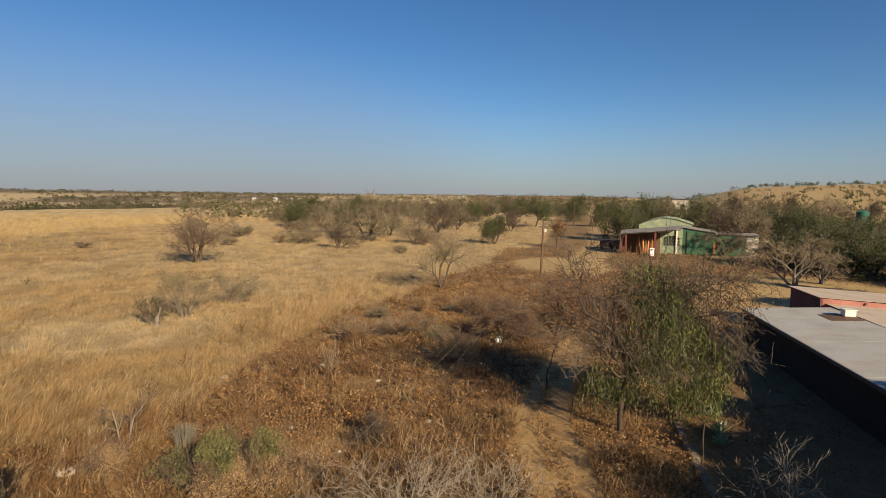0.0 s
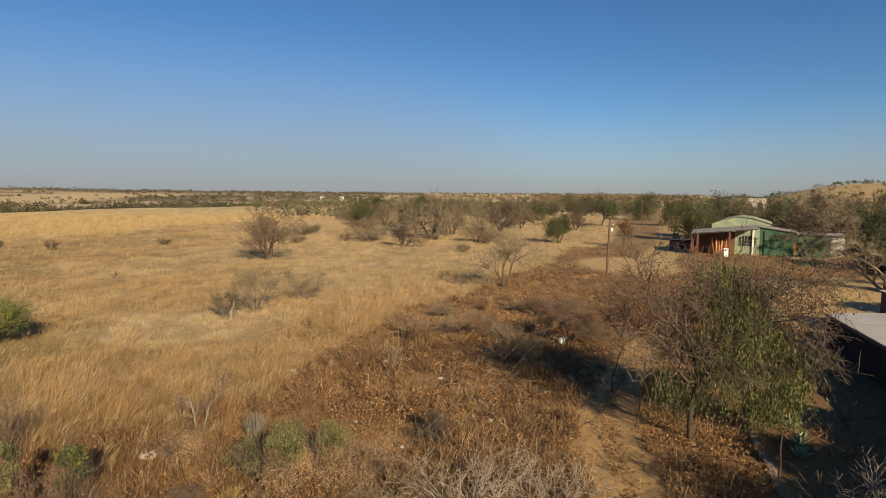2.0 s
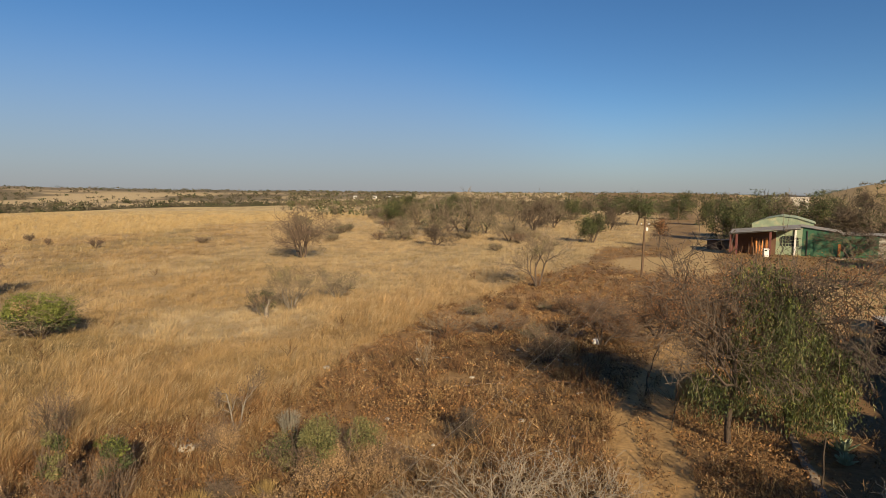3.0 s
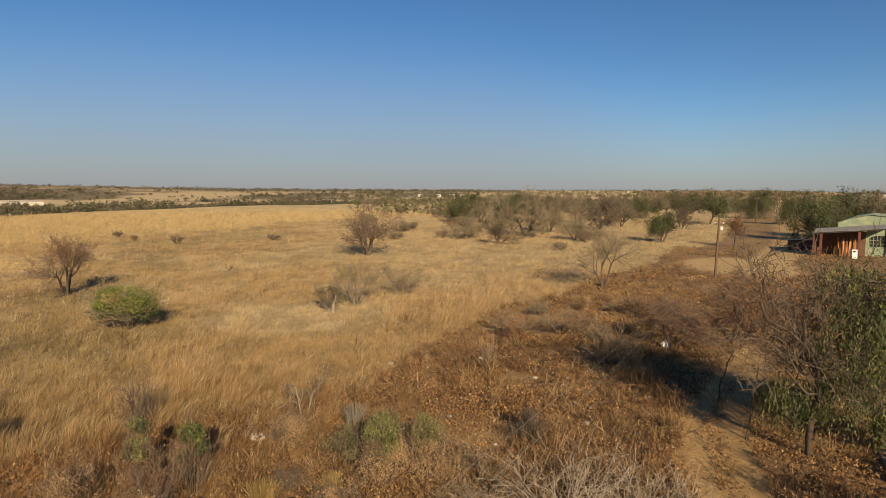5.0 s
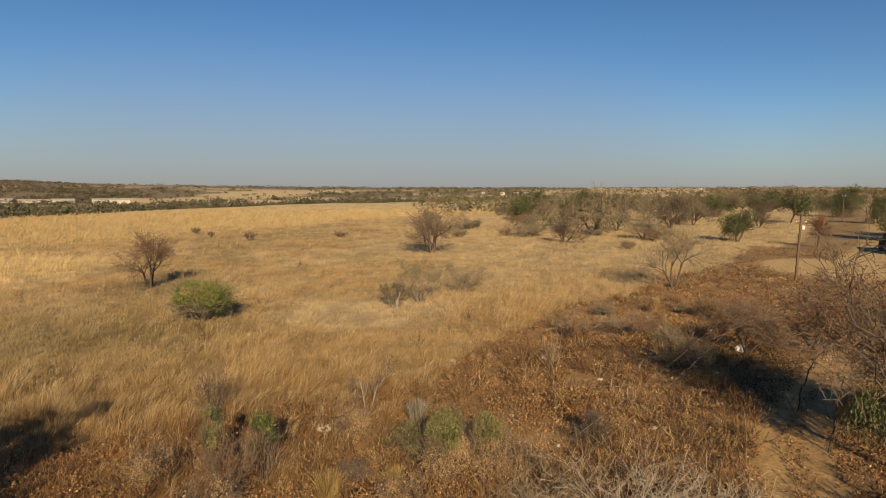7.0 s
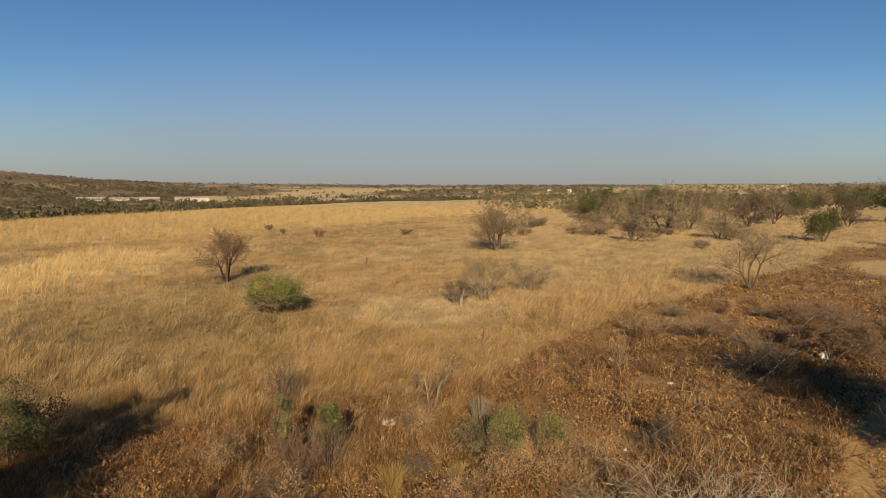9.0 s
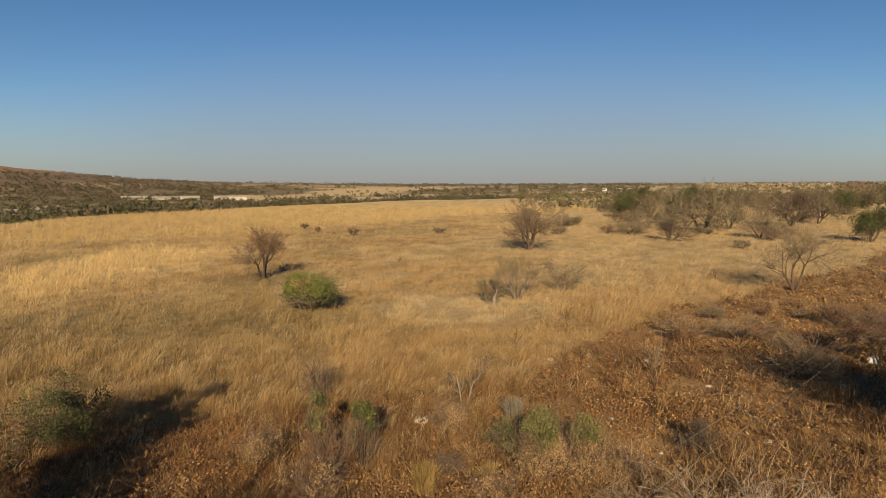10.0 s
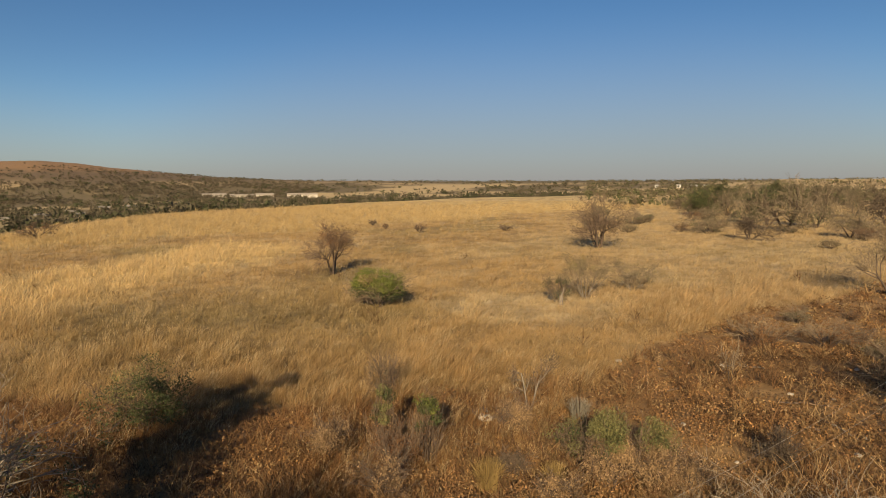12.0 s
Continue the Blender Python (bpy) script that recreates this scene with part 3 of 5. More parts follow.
STYLES = dict(
    big=dict(stems=1, lengths=(3.0, 2.2, 1.6, 1.1, 0.6), kids=(8, 6, 6, 5), spread=(62, 52, 48, 45), up=(0.1, 0.1, -0.05, -0.1), wobble=0.24, start=0.25, clear=0.45),
    bare=dict(stems=1, lengths=(2.6, 1.9, 1.3, 0.9, 0.55), kids=(6, 5, 5, 5), spread=(55, 48, 46, 44), up=(0.1, 0.15, 0.05, 0.0), wobble=0.24, start=0.25, clear=0.45),
    low=dict(stems=3, lengths=(2.0, 1.8, 1.2, 0.8, 0.5), kids=(5, 5, 4, 4), spread=(48, 48, 50, 48), up=(0.1, 0.1, 0.0, 0.0), wobble=0.26, start=0.2, clear=0.4, tilt=0.6),
    far=dict(stems=3, lengths=(2.0, 1.9, 1.4, 0.9), kids=(5, 5, 5), spread=(50, 48, 46), up=(0.1, 0.08, 0.0, 0.0), wobble=0.24, start=0.2, clear=0.4, tilt=0.6),
    farbare=dict(stems=1, lengths=(2.8, 2.0, 1.5, 0.9), kids=(7, 6, 6), spread=(55, 48, 46), up=(0.1, 0.12, 0.0, 0.0), wobble=0.22, start=0.25, clear=0.5),
    dome=dict(stems=3, lengths=(2.0, 1.9, 1.4, 0.9, 0.5), kids=(4, 4, 5, 4), spread=(40, 40, 40, 40), up=(0.0, -0.15, -0.1, 0.0), wobble=0.16, start=0.4, tilt=0.6),
    bush=dict(stems=9, lengths=(1.2, 0.9, 0.6, 0.4), kids=(4, 4, 4), spread=(40, 42, 42), up=(0.15, 0.05, 0.05, 0.1), wobble=0.2, start=0.15, tilt=0.5),
    fork=dict(stems=3, lengths=(2.0, 1.9, 1.3, 0.8, 0.5), kids=(4, 5, 5, 4), spread=(34, 36, 40, 42), up=(0.1, 0.1, 0.05, 0.0), wobble=0.18, start=0.3, clear=0.5, tilt=0.35),
    gnarl=dict(stems=4, lengths=(2.0, 1.9, 1.4, 0.9, 0.55), kids=(4, 5, 4, 4), spread=(45, 46, 48, 48), up=(0.12, 0.1, 0.0, 0.0), wobble=0.3, start=0.2, clear=0.3, tilt=0.5),
    twiggy=dict(stems=12, lengths=(1.5, 0.9, 0.55), kids=(6, 5), spread=(34, 40), up=(0.2, 0.1, 0.05), wobble=0.16, start=0.25, tilt=0.7),
    scrub=dict(stems=14, lengths=(1.3, 0.7, 0.4), kids=(5, 5), spread=(32, 38), up=(0.15, 0.1, 0.1), wobble=0.15, start=0.3, tilt=0.6),
    sparse=dict(stems=2, lengths=(1.6, 1.0, 0.7, 0.4), kids=(4, 4, 4), spread=(42, 42, 42), up=(0.2, 0.1, 0.1, 0.1), wobble=0.18, start=0.3, tilt=0.35),
)


def sprays(rng, n, centre, half, length, size, per=16):
    """Hanging strands of narrow leaves that start within an ellipsoid."""
    d = rng.normal(size=(n, 3))
    d /= np.linalg.norm(d, axis=1, keepdims=True)
    top = np.array(centre) + d * np.array(half) * rng.uniform(0.45, 1.0, (n, 1)) ** 0.6
    out = d[:, :2] * 0.35 + rng.normal(size=(n, 2)) * 0.12
    k = (np.arange(per) + 0.5) / per
    ln = length * rng.uniform(0.5, 1.3, (n, 1))
    c = np.stack([top[:, 0:1] + out[:, 0:1] * ln * np.sqrt(k), top[:, 1:2] + out[:, 1:2] * ln * np.sqrt(k), top[:, 2:3] - ln * k ** 1.4], -1)
    c = (c + rng.normal(size=c.shape) * size * 0.9).reshape(-1, 3)
    c[:, 2] = np.maximum(c[:, 2], 0.08)
    m = len(c)
    t = rng.normal(size=(m, 3)) * 0.45 + np.array([0, 0, -1.0])
    t /= np.linalg.norm(t, axis=1, keepdims=True)
    w = np.cross(t, rng.normal(size=(m, 3)))
    w /= np.maximum(np.linalg.norm(w, axis=1, keepdims=True), 1e-6)
    s = (size * rng.uniform(0.7, 1.4, m))[:, None]
    verts = np.stack([c - t * s, c + w * s * 0.24, c + t * s, c - w * s * 0.24], 1).reshape(-1, 3)
    return verts, np.arange(m * 4).reshape(-1, 4)


def tree(name, label, category, x, y, h, w, style="bare", seed=0, trunk_r=0.12, twig_r=0.012, bark=BARK, twig=TWIG_DARK, foliage=(), lean=(0, 0),
         group="", z=None, mounds=(), droop=()):
    """A tree or bush: trunk with limbs, twigs, and leaves of several kinds: (material, number, leaf length, lowest share, highest share, side)."""
    rng = np.random.default_rng(1000 + seed)
    a, b, ra, rb, lev = grow(rng, r0=trunk_r, **STYLES[style])
    a, b = fitted(a, b, h, w, lean)
    if style in ("big", "bare", "farbare"):                     # no growth low on the stem
        ok = (lev == 0) | (b[:, 2] > (0.34 if style == "big" else 0.2) * h)
        a, b, ra, rb, lev = a[ok], b[ok], ra[ok], rb[ok], lev[ok]
    ob = thing(name, label, category, pose(x, y, (ground_z(x, y) if z is None else z) - 0.04, 0, 0, 0), group)
    cut = 1 if style in ("scrub", "twiggy") else 2
    big = lev < cut
    v, q = tubes(a[big], b[big], np.maximum(ra[big], twig_r), np.maximum(rb[big], twig_r), 6)
    part("trunk", mesh_of("trunk", v, quads=q, mats=[bark], smooth=True), None, ob)
    fine = ~big
    v, q = tubes(a[fine], b[fine], np.maximum(ra[fine], twig_r), np.maximum(rb[fine] * 0.8, twig_r * 0.6), 3)
    crown = part("crown", mesh_of("crown", v, quads=q, mats=[twig]), None, ob)
    tips = b[lev == lev.max()]
    hub = np.array([lean[0] * h * 0.5, lean[1] * h * 0.5, h * 0.5])
    for mat, n, size, lo, hi, side in foliage:
        zz = tips[:, 2] / h
        ok = (zz >= lo) & (zz <= hi)
        if side:
            ok &= tips @ np.array([side[0], side[1], 0.0]) > side[2] * w
        pool = tips[ok]
        if not len(pool):
            continue
        hubs = pool[rng.integers(0, len(pool), max(10, n // 90))]          # leaves gather in sprays
        c = hubs[rng.integers(0, len(hubs), n)] + rng.normal(size=(n, 3)) * (size * 2.2 + h * 0.03)
        c[:, 2] = np.clip(c[:, 2], 0.05, h * 1.08)
        nn = (c - hub) / np.array([w / 2, w / 2, h / 2])
        nn /= np.maximum(np.linalg.norm(nn, axis=1, keepdims=True), 0.2)
        v, q = leaves(rng, c, size, 0.45, normals=nn, loose=2.0)
        part("foliage", mesh_of("foliage", v, quads=q, mats=[mat]), None, crown)
    for mat, n, centre, half, length, size in droop:
        v, q = sprays(rng, n, centre, half, length, size)
        part("foliage", mesh_of("foliage", v, quads=q, mats=[mat]), None, crown)
    for mat, n, size, lo, hi, k, girth in mounds:
        zc = rng.uniform(lo, hi, k)
        reach = w / 2 * (0.95 - girth) * np.sqrt(np.clip(1 - (2 * zc - 0.75) ** 2 * 0.55, 0.05, 1)) * np.sqrt(rng.uniform(0.15, 1, k))
        ph = rng.uniform(0, 2 * np.pi, k)
        core = np.stack([np.cos(ph) * reach + lean[0] * zc * h, np.sin(ph) * reach + lean[1] * zc * h, zc * h], -1)
        lr = girth * min(w, h * 1.3) * 0.5 * rng.uniform(0.65, 1.25, k)
        which = rng.integers(0, k, n)
        d = rng.normal(size=(n, 3))
        d /= np.linalg.norm(d, axis=1, keepdims=True)
        c = core[which] + d * (lr[which] * rng.uniform(0.55, 1.08, n))[:, None] * np.array([1.1, 1.1, 0.85])
        c[:, 2] = np.maximum(c[:, 2], 0.04)
        v, q = leaves(rng, c, size, 0.42, normals=d + np.array([0, 0, 0.25]), loose=1.5)
        part("foliage", mesh_of("foliage", v, quads=q, mats=[mat]), None, crown)
    return ob


# --- the field
tree("bare_tree", "dense leafless thorn tree in tan grass", "tree", -33.4, 79.2, 7.9, 9.2, "gnarl", 1, 0.2, 0.017, twig=TWIG_BROWN, foliage=[(LEAF_DUST, 1500, 0.075, 0.1, 1, None)])
tree("vase_tree", "small leafless vase-shaped tree at the field's edge", "tree", -0.1, 58.6, 5.9, 7.0, "fork", 2, 0.12, 0.013, twig=TWIG_GREY, foliage=[(LEAF_GREY, 1000, 0.045, 0.6, 1, None)])
tree("bare_tree", "small leafless forked tree in the grass", "tree", -44.9, 39.8, 5.3, 6.2, "fork", 3, 0.13, 0.012, twig=TWIG_BROWN, foliage=[(LEAF_BROWN, 2600, 0.045, 0.55, 1, None)])
# the round bush's dark underside is put into leaf colour: olive below, green above
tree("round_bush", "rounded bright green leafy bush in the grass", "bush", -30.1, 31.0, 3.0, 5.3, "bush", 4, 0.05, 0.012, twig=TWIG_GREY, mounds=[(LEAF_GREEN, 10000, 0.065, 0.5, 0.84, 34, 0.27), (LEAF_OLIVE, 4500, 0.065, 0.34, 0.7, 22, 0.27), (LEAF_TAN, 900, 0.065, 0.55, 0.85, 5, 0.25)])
tree("grey_bush", "grey leafless bush beside a weathered stump", "bush", -19.4, 43.6, 3.7, 4.4, "scrub", 5, 0.025, 0.009, twig=TWIG_GREY, bark=BARK_GREY, foliage=[(LEAF_DUST, 3400, 0.045, 0.1, 1, None), (LEAF_GREY, 900, 0.04, 0.2, 1, None)])
tree("grey_bush", "low grey leafless bush in pale grass", "bush", -17.2, 48.6, 2.6, 4.6, "scrub", 6, 0.025, 0.009, twig=TWIG_GREY, bark=BARK_GREY, foliage=[(LEAF_DUST, 1800, 0.045, 0.2, 1, None), (LEAF_GREY, 500, 0.04, 0.2, 1, None)])
tree("grey_bush", "small grey-green bush growing round a stump", "bush", -20.4, 40.7, 2.1, 2.6, "scrub", 7, 0.025, 0.010, twig=TWIG_BROWN, bark=BARK_GREY, foliage=[(LEAF_OLIVE, 900, 0.045, 0.3, 1, None), (LEAF_DUST, 900, 0.045, 0.2, 1, None)])
for bx, by, bh, bw, sd in ((-71.8, 85.5, 1.7, 2.4, 8), (-92.5, 94.0, 1.4, 2.0, 9), (-83.0, 88.0, 1.2, 1.2, 10), (-60.5, 98.0, 1.4, 3.0, 11)):
    tree("field_shrub", "small dull shrub standing in golden grass", "bush", bx, by, bh, bw, "scrub", sd, 0.03, 0.016, twig=TWIG_BROWN, foliage=[(LEAF_DUST if sd % 2 else LEAF_BROWN, 120, 0.09, 0.1, 1, None)], group="shrubs in the field")
tree("bare_tree", "low dark leafless tree at the field's far rim", "tree", -117.9, 37.4, 3.0, 6.5, "dome", 12, 0.15, 0.025, foliage=[(LEAF_BROWN, 300, 0.12, 0.3, 1, None)])

# --- foreground
tree("sapling", "bleached leafless sapling with forked stem", "tree", -11.2, 20.0, 2.5, 1.8, "sparse", 8, 0.045, 0.009, bark=BARK_GREY, twig=TWIG_BROWN, foliage=[(LEAF_DUN, 500, 0.03, 0.4, 1, None)])
for i, (bx, by, bh, bw, lab, kinds, heaps) in enumerate([
        (-6.25, 16.1, 2.35, 1.95, "rounded bush with grey-green top and withered lower leaves", (), ((LEAF_GREY, 5600, 0.034, 0.68, 0.92, 10, 0.44), (LEAF_OLIVE, 700, 0.032, 0.6, 0.85, 4, 0.36), (LEAF_TAN, 13000, 0.036, 0.08, 0.66, 17, 0.42))),
        (-5.2, 16.9, 2.15, 1.85, "bush with sparse green tips over withered leaves", ((LEAF_TAN, 1500, 0.03, 0.1, 0.8, None),), ((LEAF_GREY, 3000, 0.032, 0.7, 0.94, 9, 0.36), (LEAF_OLIVE, 500, 0.03, 0.6, 0.85, 4, 0.32), (LEAF_TAN, 8500, 0.034, 0.08, 0.7, 16, 0.36))),
        (-8.0, 17.4, 1.25, 1.7, "ragged dark green bush among dry stems", ((LEAF_OLIVE, 900, 0.035, 0.2, 1, None), (LEAF_GREY, 1200, 0.035, 0.3, 1, None)), ((LEAF_GREY, 1000, 0.035, 0.25, 0.85, 6, 0.3),)),
        (-13.0, 13.6, 2.5, 1.1, "upright ragged shoot with green leaves", ((LEAF_TAN, 700, 0.035, 0.0, 0.7, None),), ((LEAF_GREY, 1700, 0.035, 0.5, 0.95, 9, 0.34), (LEAF_OLIVE, 1300, 0.035, 0.5, 0.95, 8, 0.34))),
        (-11.6, 14.1, 2.45, 1.2, "upright ragged shoot with dark green leaves", ((LEAF_TAN, 700, 0.035, 0.0, 0.7, None),), ((LEAF_GREEN, 800, 0.035, 0.55, 0.95, 7, 0.34), (LEAF_OLIVE, 2200, 0.035, 0.5, 0.95, 10, 0.34))),
        (-12.3, 13.3, 1.6, 1.9, "reddish brown bush of bare stems and dry leaves", ((LEAF_BROWN, 3600, 0.03, 0.0, 0.9, None),), ((LEAF_BROWN, 1800, 0.03, 0.1, 0.6, 10, 0.32),)),
        (-21.3, 9.7, 2.6, 3.4, "dark green bush in shade", ((LEAF_OLIVE, 4500, 0.045, 0.1, 1, None),), ((LEAF_OLIVE, 2600, 0.045, 0.2, 0.75, 11, 0.26), (LEAF_GREY, 700, 0.04, 0.6, 0.95, 6, 0.22))),
        (-10.7, 18.0, 1.3, 1.7, "withered brown bush with dry leaves", ((LEAF_TAN, 900, 0.03, 0.2, 1, None),), ((LEAF_TAN, 3600, 0.03, 0.15, 0.8, 11, 0.34),)),
        (-11.4, 11.8, 1.3, 2.0, "grey tangle of dead twigs and dry leaves", ((LEAF_TAN, 1500, 0.035, 0.0, 1, None),), ()),
        (-7.2, 14.6, 0.9, 1.4, "withered tan bush with dry leaves", ((LEAF_TAN, 1000, 0.03, 0.0, 1, None),), ((LEAF_TAN, 1600, 0.03, 0.15, 0.8, 8, 0.34),)),
        (-14.6, 12.6, 1.4, 1.6, "withered tan bush with dry leaves", ((LEAF_TAN, 2400, 0.03, 0.0, 1, None),), ((LEAF_TAN, 1500, 0.03, 0.2, 0.8, 7, 0.3),)),
        (-16.6, 17.4, 2.2, 1.7, "thin grey leafless shrub in grass", ((LEAF_DUST, 600, 0.03, 0.0, 1, None),), ()),
        (-4.2, 17.9, 0.9, 1.5, "withered tan bush with dry leaves", ((LEAF_TAN, 1200, 0.03, 0.0, 1, None),), ((LEAF_TAN, 1500, 0.03, 0.2, 0.8, 7, 0.3),)),
        (-9.1, 15.2, 0.8, 1.3, "dark heap of dead stems in the litter", ((LEAF_DUN, 900, 0.03, 0.0, 1, None),), ()),
]):
    tree("bush", lab, "bush", bx, by, bh, bw, "bush", 20 + i, 0.02, 0.006, bark=BARK, twig=TWIG_BROWN, foliage=kinds, mounds=heaps)
tree("bare_bush", "wide bush of bleached leafless twigs", "bush", -0.8, 15.2, 2.4, 4.6, "twiggy", 30, 0.022, 0.0055, bark=TWIG_PALE, twig=TWIG_PALE)
tree("bare_bush", "wide low bush of bleached leafless twigs", "bush", 1.4, 16.2, 1.7, 3.2, "twiggy", 31, 0.018, 0.005, bark=TWIG_PALE, twig=TWIG_PALE)
tree("bare_bush", "thin bush of bleached leafless twigs", "bush", -3.0, 15.0, 1.5, 2.6, "twiggy", 35, 0.02, 0.006, bark=TWIG_PALE, twig=TWIG_GREY)
tree("bare_bush", "thin upright bush of grey leafless twigs", "bush", -12.0, 12.9, 1.6, 1.6, "twiggy", 36, 0.015, 0.005, bark=TWIG_PALE, twig=TWIG_BROWN)
tree("bare_tree", "leafless tree with bleached spreading twigs", "tree", -18.6, 3.6, 3.7, 6.2, "bush", 32, 0.07, 0.009, bark=BARK_GREY, twig=TWIG_PALE, foliage=[(LEAF_OLIVE, 2500, 0.05, 0.1, 0.7, None)])
tree("shade_tree", "leafy shade tree behind the scrub", "tree", -13.3, 0.5, 9.0, 5.4, "bare", 34, 0.15, 0.015, mounds=[(LEAF_OLIVE, 2600, 0.13, 0.42, 0.9, 20, 0.26)])
tree("shade_tree", "half-bare shade tree behind the scrub", "tree", -6.4, -1.6, 7.6, 6.0, "bare", 37, 0.14, 0.016, foliage=[(LEAF_DUN, 2200, 0.07, 0.4, 1, None)])
tree("bare_tree", "leafless bleached branches beside the yard", "tree", 9.0, 15.0, 2.6, 2.7, "sparse", 33, 0.03, 0.008, bark=BARK_GREY, twig=TWIG_PALE)

# --- along the track
tree("shade_tree", "tall tree with bare brown crown over the track", "tree", 7.0, 22.3, 7.4, 6.2, "big", 40, 0.12, 0.011, twig=TWIG_DARK, lean=(-0.08, 0.0),
     foliage=[(LEAF_BROWN, 2800, 0.04, 0.55, 1, (-1, 0, -0.05)), (LEAF_DUN, 1200, 0.04, 0.4, 1, None)],
     droop=[(mat, int(n * share), c, e, 1.1, 0.066) for mat, share in ((LEAF_OLIVE, 1.0), (LEAF_GREEN, 0.2), (LEAF_GREY, 0.3)) for n, c, e in (
         (90, (-0.75, -0.3, 2.5), (0.6, 0.7, 0.5)), (90, (0.8, -0.6, 2.8), (0.8, 0.8, 0.9)), (150, (0.9, -0.6, 4.6), (0.9, 1.0, 1.6)))])
tree("shade_tree", "tall tree with hanging olive green leaves", "tree", 9.6, 23.6, 7.1, 6.0, "big", 41, 0.11, 0.011, lean=(-0.02, -0.05),
     foliage=[(LEAF_OLIVE, 2500, 0.05, 0.3, 1, None), (LEAF_BROWN, 1800, 0.045, 0.6, 1, (1, 0, 0.1))],
     droop=[(mat, int(n * share), c, e, ln, 0.07) for mat, share in ((LEAF_OLIVE, 1.0), (LEAF_GREEN, 0.22), (LEAF_GREY, 0.32)) for n, c, e, ln in (
         (150, (-1.5, -0.4, 5.7), (1.0, 1.1, 1.1), 1.0), (260, (-0.9, -0.7, 4.3), (1.5, 1.3, 1.4), 1.2), (290, (0.3, -0.9, 2.9), (1.3, 1.2, 1.4), 1.2), (110, (0.4, -0.9, 1.6), (0.9, 0.9, 0.8), 0.8))])
tree("thorn_tree", "low dark thorn tree with rust-brown pods", "tree", 3.9, 36.0, 3.1, 4.2, "fork", 42, 0.07, 0.009, twig=TWIG_BROWN, foliage=[(LEAF_BROWN, 1800, 0.045, 0.4, 1, None)])
tree("thorn_bush", "dark tangled leafless thorn bush", "bush", 0.5, 32.0, 2.0, 3.6, "scrub", 43, 0.03, 0.009, twig=TWIG_BROWN, foliage=[(LEAF_DUST, 1800, 0.045, 0.2, 1, None), (LEAF_DUN, 900, 0.045, 0.0, 0.7, None)])
tree("thorn_bush", "twiggy leafless bush at the grass edge", "bush", -5.6, 36.3, 1.8, 3.8, "scrub", 44, 0.025, 0.008, twig=TWIG_GREY, foliage=[(LEAF_BROWN, 700, 0.045, 0.0, 0.8, None)])
tree("thorn_bush", "twiggy grey bush at the grass edge", "bush", -2.6, 38.0, 1.6, 3.6, "scrub", 45, 0.025, 0.008, twig=TWIG_GREY, foliage=[(LEAF_BROWN, 700, 0.045, 0.0, 0.8, None)])
tree("thorn_tree", "rust-brown thorn tree by the track", "tree", 7.6, 39.0, 4.4, 6.4, "low", 47, 0.11, 0.011, twig=TWIG_BROWN, foliage=[(LEAF_BROWN, 5500, 0.05, 0.3, 1, None)])
tree("sapling", "thin bare sapling in brown scrub", "tree", -5.5, 28.2, 2.2, 0.9, "sparse", 48, 0.02, 0.007, twig=TWIG_GREY)
# its dense dun leaves also stand in for a dark shadow patch
tree("thorn_bush", "small bush in brown litter, darkened as a shadow patch", "bush", -2.5, 20.8, 1.25, 1.4, "bush", 49, 0.02, 0.007, foliage=[(LEAF_DUN, 2500, 0.035, 0.0, 1, None)])

# --- beside the sheds, past the edge of sight, shading the yard
for bx, by, bh, sd in ((20.3, 5.2, 8.8, 50), (19.0, 2.0, 9.2, 51), (23.5, 8.0, 9.4, 52), (39.5, 40.0, 8.0, 54), (47.0, 47.0, 8.4, 55)):
    tree("yard_tree", "tall leafy shade tree behind the long shed", "tree", bx, by, bh, 8.5, "farbare", sd, 0.25, 0.03, group="yard trees", mounds=[(LEAF_OLIVE, 6000, 0.3, 0.35, 0.9, 26, 0.28)])

tree("yard_tree", "leafless tree behind the long shed", "tree", 12.6, 6.2, 7.4, 6.0, "bare", 53, 0.16, 0.016, group="yard trees", foliage=[(LEAF_DUN, 900, 0.06, 0.4, 1, None)])

